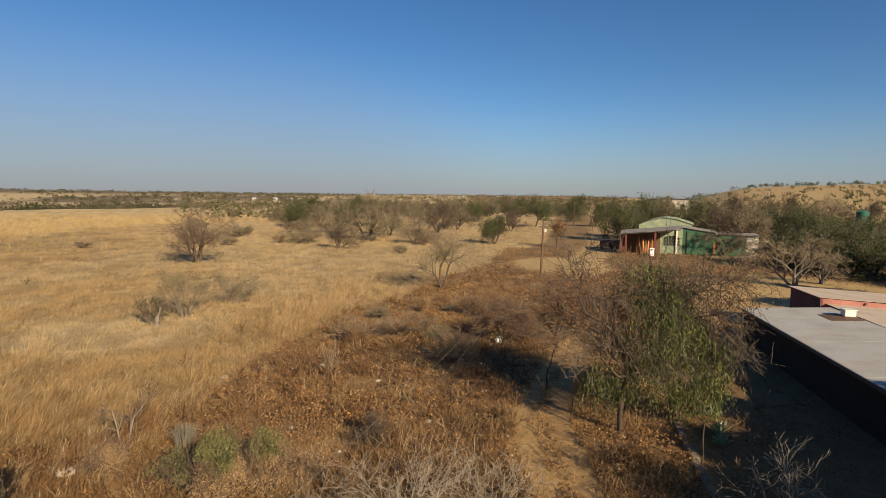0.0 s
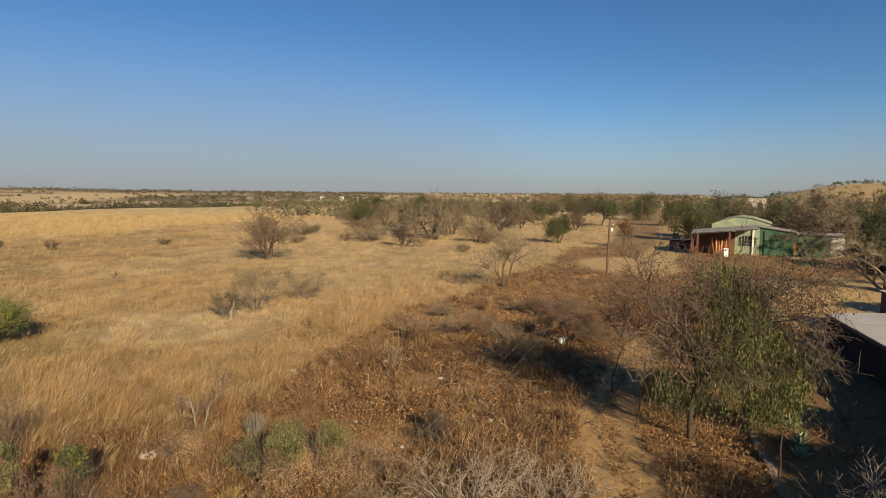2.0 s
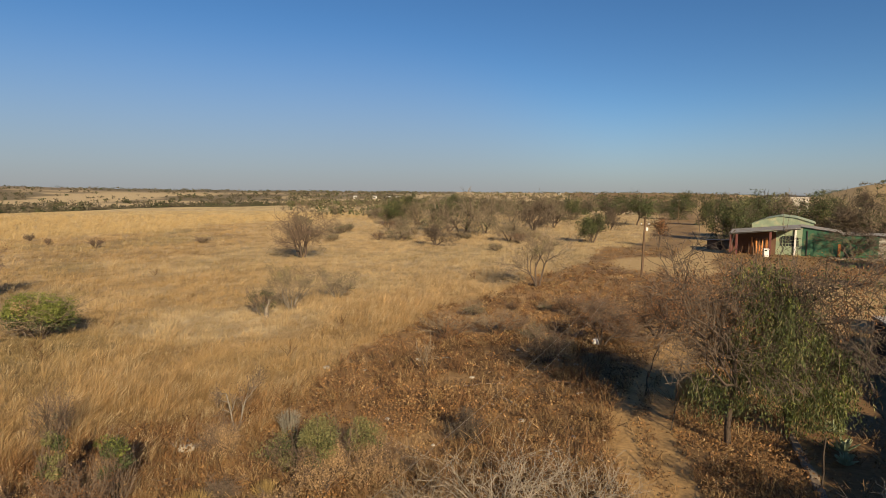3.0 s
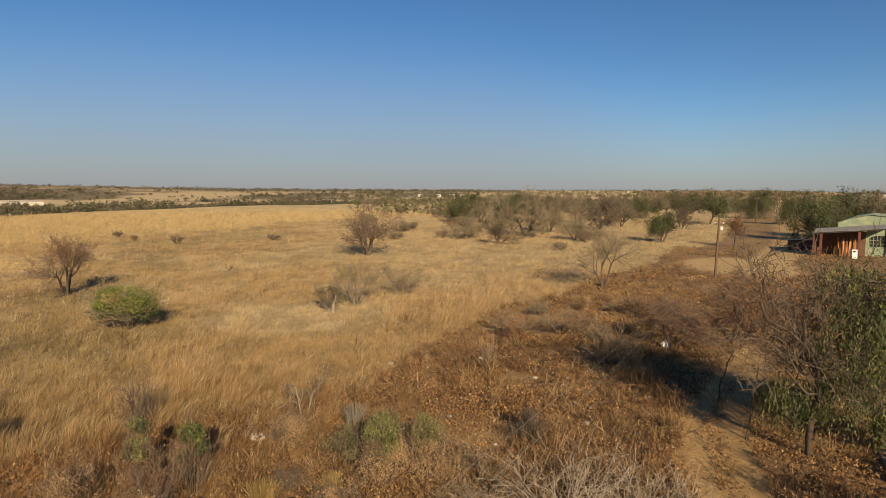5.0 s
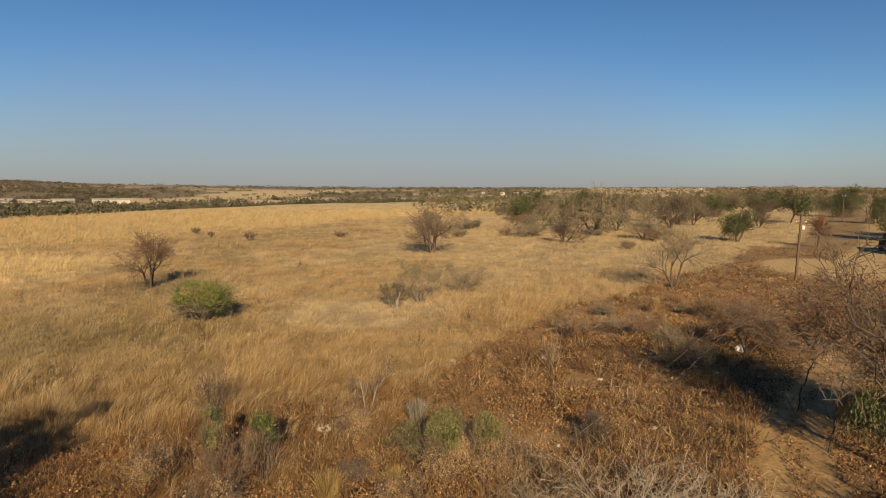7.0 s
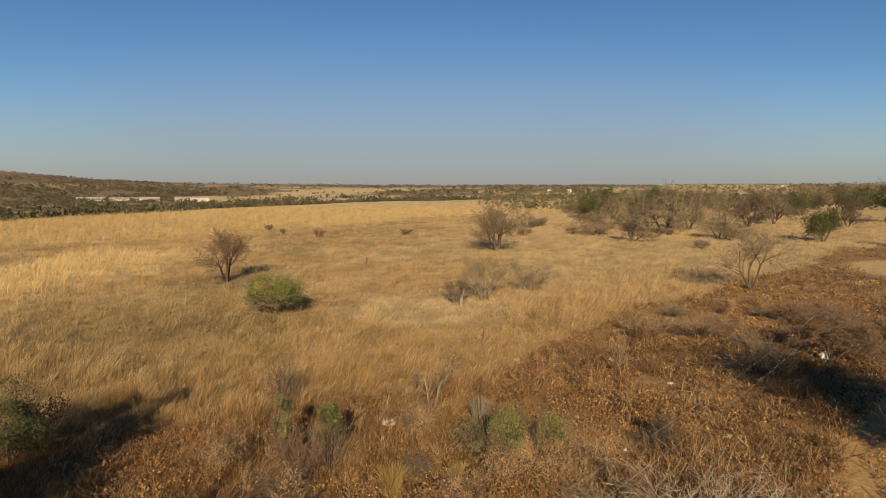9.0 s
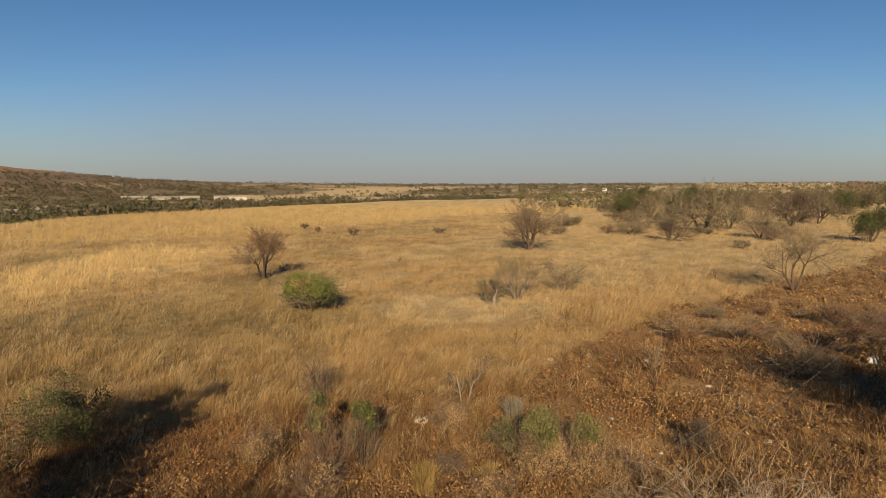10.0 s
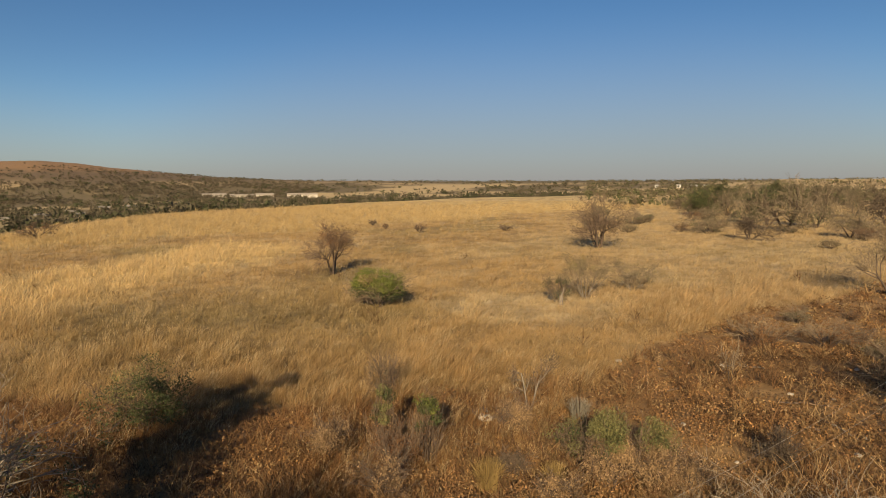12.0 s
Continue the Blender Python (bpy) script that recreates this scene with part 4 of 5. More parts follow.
# --- middle distance: single trees, then repeats of three kinds
for i, (bx, by, bh, bw, st, kinds, lab) in enumerate([
        (10.4, 119.2, 5.6, 6.0, "far", ((LEAF_OLIVE, 5000, 0.13, 0.25, 1, None), (LEAF_GREEN, 300, 0.12, 0.5, 1, None)), "small leafy green tree in the grass"),
        (-22.4, 145.2, 9.6, 12.5, "far", ((LEAF_OLIVE, 2200, 0.2, 0.1, 1, None),), "broad grey-green tree thicket in grass"),
        (25.5, 222.3, 10.2, 11.0, "farbare", ((LEAF_OLIVE, 1600, 0.3, 0.3, 1, None),), "upright grey-green tree by the dirt road"),
        (30.7, 196.7, 10.6, 12.0, "farbare", ((LEAF_OLIVE, 2600, 0.3, 0.3, 1, None),), "upright dark green tree by the dirt road"),
        (21.7, 112.4, 5.8, 5.0, "farbare", ((LEAF_BROWN, 900, 0.12, 0.3, 1, None),), "small brown leafless tree near the pole"),
        (37.3, 62.0, 5.6, 10.0, "dome", ((LEAF_DUST, 2400, 0.06, 0.55, 1, None),), "pale leafless umbrella-shaped tree in the yard"),
        (42.5, 65.5, 4.2, 5.0, "dome", ((LEAF_DUST, 900, 0.06, 0.5, 1, None),), "small pale leafless tree in the yard"),
        (46.4, 97.2, 4.6, 12.0, "dome", ((LEAF_DUN, 2600, 0.07, 0.5, 1, None),), "dark spreading tree before the green shed"),
]):
    far = math.hypot(bx, by)
    pale = "pale" in lab
    tree("tree", lab, "tree", bx, by, bh, bw, st, 60 + i, 0.12 + bh * 0.012, 0.006 + far * 0.0002, foliage=kinds,
         bark=BARK_GREY if pale else BARK, twig=TWIG_GREY if pale else TWIG_DARK)

KINDS = {}
for key, st, sd, tw, kinds, lab in [
        ("g", "far", 80, TWIG_GREY, ((LEAF_DUST, 2600, 0.15, 0.15, 1, None), (LEAF_OLIVE, 500, 0.14, 0.1, 1, None)), "grey leafless bush tree in dry grass"),
        ("d", "far", 81, TWIG_DARK, ((LEAF_DUN, 2800, 0.15, 0.15, 1, None),), "dark brown leafless bush tree"),
        ("o", "far", 82, TWIG_DARK, ((LEAF_OLIVE, 8500, 0.16, 0.0, 1, None), (LEAF_GREY, 1200, 0.13, 0.3, 1, None)), "olive green leafy bush tree")]:
    KINDS[key] = (st, sd, tw, kinds, lab)
PROTO = {}
SPOTS = [(-62.4, 219.4, 4.2, 10.5, "g"), (-43.8, 178.3, 8.6, 10.3, "o"), (-37.9, 178.7, 6.9, 10.3, "g"), (-18.6, 104.2, 4.3, 7.0, "d"),
         (-16.4, 126.1, 9.4, 12.2, "g"), (-12.9, 140.6, 8.9, 8.1, "g"), (-9.1, 187.5, 9.0, 10.8, "g"), (-1.6, 156.3, 9.6, 13.5, "d"),
         (5.1, 198.9, 9.2, 11.5, "d"), (14.8, 293.3, 9.3, 14.1, "g"), (29.2, 352.4, 9.4, 13.5, "g"), (-52.1, 372.6, 10.3, 21.5, "o"),
         (-81.9, 354.4, 9.8, 20.4, "o"), (-24.2, 355.9, 9.5, 17.1, "g"), (-60.3, 337.9, 9.1, 16.2, "g"), (54.7, 253.6, 9.7, 12.2, "o"), (-29.0, 165.0, 7.6, 9.0, "g"), (-52.0, 205.0, 7.4, 11.0, "d"), (4.0, 172.0, 8.2, 9.5, "g"), (12.5, 232.0, 9.0, 12.0, "o"), (-20.5, 232.0, 9.2, 13.0, "d"), (-36.0, 262.0, 9.6, 15.0, "o"), (38.0, 300.0, 9.0, 13.0, "d"), (-6.0, 118.0, 4.8, 6.5, "g"), (-27.5, 118.0, 4.6, 7.5, "g"), (19.5, 170.0, 7.4, 8.0, "d"), (2.5, 262.0, 9.5, 14.0, "g"),
         (110.8, 488.8, 13.5, 18.8, "o"), (53.7, 202.0, 9.7, 7.0, "o"), (39.7, 130.8, 9.5, 10.1, "o")]
SPOTS_YARD = [(48.5, 139.9, 10.3, 12.1, "o"), (64.9, 148.3, 10.2, 12.8, "o"), (57.0, 120.7, 9.7, 12.8, "d"), (60.3, 115.9, 9.8, 12.3, "g"),
              (67.5, 121.9, 8.7, 10.6, "o"), (69.3, 117.0, 9.2, 10.1, "o"), (68.3, 106.5, 7.8, 11.3, "o"), (76.7, 111.3, 7.2, 10.7, "o"),
              (75.8, 103.0, 7.3, 9.9, "o"), (50.8, 79.2, 7.0, 9.5, "o"), (54.0, 73.6, 6.4, 9.5, "o"), (57.5, 82.0, 7.0, 10.0, "o"), (57.0, 58.5, 7.5, 10.0, "o"), (48.0, 80.5, 5.6, 9.5, "o"), (61.0, 66.0, 8.0, 11.0, "o"), (49.8, 71.5, 5.2, 7.5, "o"), (88.6, 240.0, 8.6, 11.0, "o"), (55.5, 67.6, 5.2, 7.9, "o"),
              (78.5, 206.0, 9.6, 13.0, "g"), (86.0, 226.0, 8.8, 9.0, "d"), (96.2, 177.3, 10.2, 11.9, "d"), (97.4, 195.2, 10.1, 11.2, "d"), (117.5, 200.9, 9.0, 9.6, "d"), (121.6, 182.4, 7.8, 10.5, "g"),
              (128.0, 175.6, 7.7, 10.1, "d"), (113.0, 179.7, 7.9, 10.4, "g")]
spin = random.Random(5)
for spots, grp in ((SPOTS, "bush trees on the plain"), (SPOTS_YARD, "bush trees behind the sheds")):
    for bx, by, bh, bw, key in spots:
        if key not in PROTO:
            st, sd, tw, kinds, lab = KINDS[key]
            PROTO[key] = tree("bush_tree", lab, "tree", bx, by, 9.0, 11.0, st, sd, 0.22, 0.034, twig=tw, foliage=kinds, group=grp)
            PROTO[key].scale = (bw / 11.0, bw / 11.0, bh / 9.0)
            continue
        ref = PROTO[key].scale
        m = pose(bx, by, ground_z(bx, by) - 0.05, 0, 0, spin.uniform(0, 360)) @ Matrix.Diagonal((bw / 11.0 / ref[0], bw / 11.0 / ref[1], bh / 9.0 / ref[2], 1))
        tagged(copy_thing(PROTO[key], m), group=grp)


# --- low shrubs on the plain and in the brown scrub
thicket = random.Random(12)
LOW = []
for key, tw, kinds, lab in (("grey", TWIG_GREY, ((LEAF_DUST, 700, 0.06, 0.2, 1, None), (LEAF_OLIVE, 250, 0.06, 0.1, 1, None)), "low grey shrub standing in dry grass"),
                            ("brown", TWIG_BROWN, ((LEAF_BROWN, 500, 0.05, 0.0, 1, None), (LEAF_DUN, 300, 0.05, 0.0, 1, None)), "low brown leafless shrub in dry scrub")):
    LOW.append(tree("low_shrub", lab, "bush", -7.0 if key == "grey" else 2.4, 96.0 if key == "grey" else 45.5, 1.6, 2.6, "scrub", 140 + len(LOW), 0.02, 0.011, twig=tw, foliage=kinds, group="low shrubs"))
for k in range(34):
    if k < 26:
        r, a = thicket.uniform(112, 205), radians(thicket.uniform(-7, 26))
        bx, by, src, top = -math.sin(a) * r, math.cos(a) * r, LOW[0] if k % 3 else LOW[1], 0.7 + r / 190
    else:
        bx, by, src, top = thicket.uniform(-6.5, 7.5), thicket.uniform(33, 53), LOW[1] if k % 3 else LOW[0], 0.6
    if abs(bx - float(np.interp(by, TRACK_Y, TRACK_X))) < 2.6:
        continue
    g = top * thicket.uniform(0.6, 1.3)
    copy_thing(src, pose(bx, by, ground_z(bx, by) - 0.04, 0, 0, thicket.uniform(0, 360)) @ Matrix.Diagonal((g * thicket.uniform(0.9, 1.5), g * thicket.uniform(0.9, 1.4), g, 1)))

# ============ far woods ============
def woods(name, label, n, az_lo, az_hi, r_lo, r_hi, seed, density, size, colours, per=66, category="trees"):
    rng = np.random.default_rng(seed)
    r = np.exp(rng.uniform(np.log(r_lo), np.log(r_hi), n))
    az = rng.uniform(az_lo, az_hi, n)
    x, y = -np.sin(np.radians(az)) * r, np.cos(np.radians(az)) * r
    keep = rng.uniform(0, 1, n) < density(x, y, az, r)
    x, y, r = x[keep], y[keep], r[keep]
    n = len(x)
    z = height(x, y)
    s = rng.uniform(size[0], size[1], n) * (1 + r / 3000) * (1 - 0.4 * step(1200, 1500, r))
    lumps = rng.normal(size=(n, 6, 3)) * np.array([0.26, 0.26, 0.10]) + np.array([0, 0, 0.36])
    pick = rng.integers(0, 6, (n, per))
    d = rng.normal(size=(n, per, 3))
    d /= np.linalg.norm(d, axis=2, keepdims=True)
    c = np.take_along_axis(lumps, np.repeat(pick[:, :, None], 3, axis=2), axis=1) + d * rng.uniform(0.12, 0.27, (n, per, 1))
    c[:, :, 2] = np.maximum(c[:, :, 2], 0.04)
    c = np.stack([x, y, z], -1)[:, None] + c * s[:, None, None]
    v, q = leaves(rng, c.reshape(-1, 3), np.repeat(s * 0.62 / np.sqrt(per), per), 0.75, normals=d.reshape(-1, 3), loose=1.0)
    tone = np.array(colours)[rng.integers(0, len(colours), n)] * rng.uniform(0.82, 1.18, (n, 1))
    me = mesh_of(name, v, quads=q, tint=np.repeat(tone, per * 4, axis=0), mats=[SCRUB])
    tagged(new(name, me), label, category, kind="stuff")


# plain and valley tree colours are greyed a little in place of distance haze
HAZE_GREYS = [(0.15, 0.125, 0.075), (0.115, 0.11, 0.055), (0.15, 0.12, 0.075), (0.09, 0.095, 0.042), (0.155, 0.13, 0.08)]
VALLEY = [(0.10, 0.088, 0.056), (0.075, 0.074, 0.038), (0.105, 0.088, 0.058), (0.058, 0.064, 0.03), (0.125, 0.105, 0.068), (0.08, 0.07, 0.045)]
DARKS = [(0.085, 0.09, 0.04), (0.10, 0.095, 0.05), (0.13, 0.105, 0.065), (0.075, 0.09, 0.035)]


def valley(x, y, az, r):
    rc = np.interp(az, CREST_AZ, CREST_R)
    gap = step(0.45, 0.57, fbm(x, y, 120, 41) + 0.08 * step(48, 30, az) - 0.1 * step(45, 58, az))
    gap = gap * step(1450, 1250, r)
    gap = np.maximum(gap, 0.2 * step(0, 20, height(x, y)) * (az > 40))
    top = step(32, 40, height(x, y)) * (az > 52)
    clump = 0.1 + 0.9 * step(0.44, 0.6, fbm(x, y, 34, 47, 2))          # woods in clumps with open ground between
    return clump * step(40, 150, r - rc) * (1 - 0.8 * gap) * (1 - 0.93 * top) * np.where(r > 1500, 0.6, 1)


def plain(x, y, az, r):
    lane = np.abs(x - np.interp(y, TRACK_Y, TRACK_X))
    return (lane > 9) * np.maximum(step(0.36, 0.6, fbm(x, y, 70, 55)), step(800, 1100, r)) * np.clip((r - 120) / 350, 0.2, 0.85)


def hillside(x, y, az, r):
    return np.where(r < 230, 0.85, np.where((r > 395) & (r < 440), 0.75, 0.3))


woods("valley_woods", "grey and olive bush woodland filling the valley", 15000, 12, 84, 260, 1750, 91, valley, (3.0, 7.5), VALLEY, per=34)
def hill_bush(x, y, az, r):
    z = height(x, y)
    return step(48, 38, z + (fbm(x, y, 90, 63) - 0.5) * 26) * step(0.3, 0.55, fbm(x, y, 70, 64))


woods("hillside_bush", "brown bush covering the lower slope of the far hill", 7000, 50, 84, 880, 1600, 95, hill_bush, (2.6, 4.6), [(0.105, 0.085, 0.058), (0.09, 0.08, 0.05), (0.12, 0.094, 0.065)], per=16)
woods("plain_woods", "scattered bush trees on the dry plain, grey partly for haze", 4600, -21, 24, 250, 1700, 92, plain, (3.2, 6.6), HAZE_GREYS, per=32)
woods("hill_woods", "dark bush trees on and below the stony hill", 1700, -44, -18.5, 130, 450, 93, hillside, (1.5, 3.6), DARKS, per=48)

# ============ sheds and yard ============
GREEN_PAINT = material("dark_green_paint", (0.038, 0.105, 0.06), rough=0.6, grain=6, grain_amt=0.12, patch=0.8, patch_amt=0.15, stain=((0.12, 0.13, 0.07), 1.2))
PALE_GREEN = material("pale_green_paint", (0.225, 0.275, 0.185), rough=0.7, grain=8, grain_amt=0.12, patch=0.8, patch_amt=0.15, stain=((0.32, 0.32, 0.2), 1.0))
TIN = material("weathered_tin", (0.38, 0.37, 0.345), rough=0.8, grain=7, grain_amt=0.1, patch=0.5, patch_amt=0.15, stain=((0.36, 0.33, 0.29), 0.7))
TIN_TAN = material("dusty_tin", (0.45, 0.375, 0.30), rough=0.8, grain=7, grain_amt=0.1, patch=0.6, patch_amt=0.15, stain=((0.45, 0.32, 0.22), 0.9))
RUSTY = material("rusty_sheet", (0.13, 0.075, 0.045), rough=0.8, grain=9, grain_amt=0.3, patch=1.2, bump=0.4)
SHADE_BLACK = material("shade_black", (0.026, 0.018, 0.013), rough=0.95, grain=9, grain_amt=0.25, patch=0.8)
RED_WALL = material("red_wall_paint", (0.30, 0.135, 0.11), rough=0.8, grain=9, grain_amt=0.2, patch=1.0, stain=((0.3, 0.13, 0.1), 1.4))
DARK_RED = material("brick_red_and_shade", (0.13, 0.05, 0.042), rough=0.85, grain=9, grain_amt=0.25, patch=1.0)
WHITE = material("white_paint", (0.64, 0.615, 0.57), rough=0.6, grain=8, grain_amt=0.08, patch=1.0, patch_amt=0.1)
FLAKED = material("flaking_whitewash", (0.44, 0.41, 0.36), rough=0.85, grain=6, grain_amt=0.2, patch=1.0, stain=((0.2, 0.16, 0.12), 2.2))
GLASS = material("dusty_glass", (0.035, 0.04, 0.04), rough=0.15, grain_amt=0.1, patch_amt=0.2)
IRON = material("black_iron", (0.05, 0.045, 0.04), rough=0.6, grain_amt=0.2)
POLE_WOOD = material("tarred_pole_wood", (0.115, 0.075, 0.046), rough=0.85, grain=12, grain_amt=0.3, patch=1.5, bump=0.5)
OLD_TIN = material("dull_old_tin", (0.235, 0.225, 0.205), rough=0.85, grain=7, grain_amt=0.15, patch=0.5, patch_amt=0.2, stain=((0.2, 0.15, 0.11), 0.8))
OLD_WOOD = material("dark_old_wood", (0.06, 0.045, 0.033), rough=0.9, grain=12, grain_amt=0.35, patch=2, bump=0.5)
CONCRETE = material("dusty_concrete", (0.245, 0.19, 0.135), rough=0.9, grain=9, grain_amt=0.25, patch=1.5, bump=0.4)
ORANGE = material("rust_orange_paint", (0.5, 0.2, 0.06), rough=0.7, grain_amt=0.2)
TANK_GREEN = material("green_plastic", (0.03, 0.11, 0.08), rough=0.5, grain_amt=0.05, patch_amt=0.1)


THATCH = material("dull_roof", (0.33, 0.29, 0.24), rough=0.9, grain_amt=0.2, patch_amt=0.2)


def corrugated(w, d, pitch=0.15, depth=0.003, thick=0.012):
    """A corrugated sheet, w along x, d along y, its waves running along y."""
    n = int(w / pitch * 4)
    xs = np.linspace(0, w, n + 1)
    zs = depth * np.sin(xs / pitch * 2 * np.pi)
    verts, quads = [], []
    for off in (0, -thick):
        for yy in (0, d):
            verts += [(a, yy, b + off) for a, b in zip(xs, zs)]
    k = n + 1
    for i in range(n):
        quads += [(i, i + 1, k + i + 1, k + i), (2 * k + i, 3 * k + i, 3 * k + i + 1, 2 * k + i + 1),
                  (i, 2 * k + i, 2 * k + i + 1, i + 1), (k + i, k + i + 1, 3 * k + i + 1, 3 * k + i)]
    quads += [(0, k, 3 * k, 2 * k), (n, 2 * k + n, 3 * k + n, k + n)]
    return mesh_of("sheet", verts, quads=quads)


def sheet_between(name, p0, p1, p2, mat, parent, label="", pitch=0.15):
    """A corrugated sheet with corner p0, its width along p0-p1 and its fall along p0-p2."""
    p0, p1, p2 = Vector(p0), Vector(p1), Vector(p2)
    u, v = (p1 - p0), (p2 - p0)
    w, d = u.length, v.length
    u.normalize(), v.normalize()
    n = u.cross(v).normalized()
    m = Matrix((u, v, n)).transposed().to_4x4()
    m.translation = p0
    return part(name, corrugated(w, d, pitch), mat, parent, label, m)


def green_shed():
    """A farm workshop: veranda, pale front, dark green wing, hall behind."""
    pivot = Vector((41.5, 100, 0))
    ob = thing("green_shed", "green-painted farm workshop with tin veranda roof", "building",
               Matrix.Translation(pivot) @ pose(0, 0, 0, 0, 0, -22) @ Matrix.Diagonal((0.94, 0.94, 1, 1)) @ Matrix.Translation(-pivot))
    y0, zb = 100.0, -0.3
    # pale front wall with an arched window
    part("wall", box((36.9, y0, zb), (40.7, y0 + 0.2, 1.45)), PALE_GREEN, ob, "pale green front wall")
    part("wall", box((36.9, y0, 1.45), (37.35, y0 + 0.2, 4.15)), PALE_GREEN, ob)
    part("wall", box((40.25, y0, 1.45), (40.7, y0 + 0.2, 4.5)), PALE_GREEN, ob)
    arch = [(37.35, 2.6)] + [(38.8 - 1.45 * math.cos(a), 2.6 + 0.55 * math.sin(a)) for a in np.linspace(0.15, math.pi - 0.15, 9)] + [(40.25, 2.6), (40.25, 4.5), (37.35, 4.2)]
    part("wall", prism(arch, y0, y0 + 0.2), PALE_GREEN, ob)
    win = part("window", box((37.35, y0 + 0.14, 1.45), (40.25, y0 + 0.18, 3.15)), GLASS, ob, "arched barred window")
    for i in range(7):
        x = 37.45 + i * 0.45
        part("bar", box((x - 0.03, y0 + 0.05, 1.45), (x + 0.03, y0 + 0.1, 3.1)), PALE_GREEN, win)
    for z in (1.9, 2.4):
        part("bar", box((37.35, y0 + 0.052, z - 0.03), (40.25, y0 + 0.098, z + 0.03)), PALE_GREEN, win)
    part("pillar", box((39.55, y0 - 0.25, zb), (39.85, y0 - 0.02, 4.4), 0.03), WHITE, ob, "white pillar")
    # dark green wing
    part("wall", prism([(40.7, zb), (46.1, zb), (46.1, 3.75), (40.7, 4.5)], y0 + 0.02, y0 + 0.22), GREEN_PAINT, ob, "dark green wing wall")
    part("door", box((42.4, y0 - 0.06, zb), (45.7, y0 + 0.0, 3.1), 0.02), GREEN_PAINT, ob, "sliding green sheet door")
    part("downpipe", box((41.35, y0 - 0.12, zb), (41.5, y0 - 0.01, 4.0), 0.02), IRON, ob)
    part("wall", box((46.15, y0 + 1.0, zb), (51.2, y0 + 1.2, 3.35)), GREEN_PAINT, ob, "green rear wing wall")
    part("wall", box((51.25, y0 + 1.3, zb), (53.1, y0 + 1.5, 3.45)), FLAKED, ob, "flaking whitewashed wall")
    part("doorway", box((45.75, y0 - 0.1, zb), (46.12, y0 - 0.02, 2.1)), ORANGE, ob, "rust orange door leaf")
    for (xa, za, xb, zc, ya, yb) in ((40.4, 4.66, 46.4, 3.84, y0 - 0.3, y0 + 8), (46.1, 3.5, 53.3, 3.56, y0 + 0.7, y0 + 8)):
        sheet_between("roof", (xa, ya, za), (xb, ya, zc), (xa, yb, za + 0.1), OLD_TIN, ob, "tin roof sheet", 0.25)
    # veranda
    part("wall", box((30.4, y0, zb), (36.9, y0 + 0.2, 3.7)), RUSTY, ob, "dark brown veranda back wall")
    sheet_between("roof", (30.0, y0 - 4.2, 3.45), (40.4, y0 - 4.2, 4.5), (30.0, y0 + 2.0, 3.85), OLD_TIN, ob, "grey tin veranda roof", 0.25)
    part("fascia", prism([(30.0, 3.25), (40.4, 4.3), (40.4, 4.45), (30.0, 3.4)], y0 - 4.18, y0 - 4.1), IRON, ob)
    for x in (31.0, 36.0):
        part("post", box((x, y0 - 4.05, zb), (x + 0.35, y0 - 3.7, 3.2 + (x - 30) * 0.1), 0.02), DARK_RED, ob, "brick veranda pier")
    part("apron", box((44.5, y0 - 3.2, zb), (53.0, y0 - 0.3, 0.12), 0.03), CONCRETE, ob, "pale concrete apron")
    part("end_wall", box((30.1, y0 - 3.9, zb), (30.3, y0, 3.3)), DARK_RED, ob, "dark red brick end wall")
    # hall behind
    hall = [(32.6, zb), (42.4, zb), (42.4, 4.9), (39.6, 5.75), (37.2, 6.0), (34.6, 5.45), (32.6, 4.6)]
    part("hall", prism(hall, y0 + 8.2, y0 + 22), PALE_GREEN, ob, "pale green hall with low gable")
    for a, b in (((32.4, 4.53), (34.6, 5.46)), ((34.6, 5.46), (37.2, 6.01)), ((37.2, 6.01), (39.6, 5.76)), ((39.6, 5.76), (42.7, 4.82))):
        part("roof", prism([a, b, (b[0], b[1] + 0.05), (a[0], a[1] + 0.05)], y0 + 8.0, y0 + 22.4), PALE_GREEN, ob)


def white_crate(x, y, z, w, d, h, label, rot=0):
    ob = thing("box", label, "box", pose(x, y, z, 0, 0, rot))
    part("body", box((-w / 2, -d / 2, 0), (w / 2, d / 2, h * 0.86), 0.03), WHITE, ob)
    part("lid", box((-w / 2 - 0.04, -d / 2 - 0.04, h * 0.86), (w / 2 + 0.04, d / 2 + 0.04, h), 0.02), WHITE, ob)


def plank_stack(x, y):
    """Long rust-orange planks propped on end under the veranda."""
    ob = thing("plank_stack", "rust-orange planks propped upright under the veranda", "planks", pose(x, y, ground_z(x, y), 0, 0, -22))
    rng = random.Random(3)
    for i in range(13):
        part("plank", box((-0.1, -0.025, 0), (0.1, 0.025, rng.uniform(2.0, 2.9)), 0.006), ORANGE if i % 3 else RUSTY, ob,
             m=pose(i * 0.23 + rng.uniform(-0.05, 0.05), rng.uniform(-0.2, 0.2), 0, rng.uniform(-8, -3), rng.uniform(-5, 5), rng.uniform(-20, 20)))


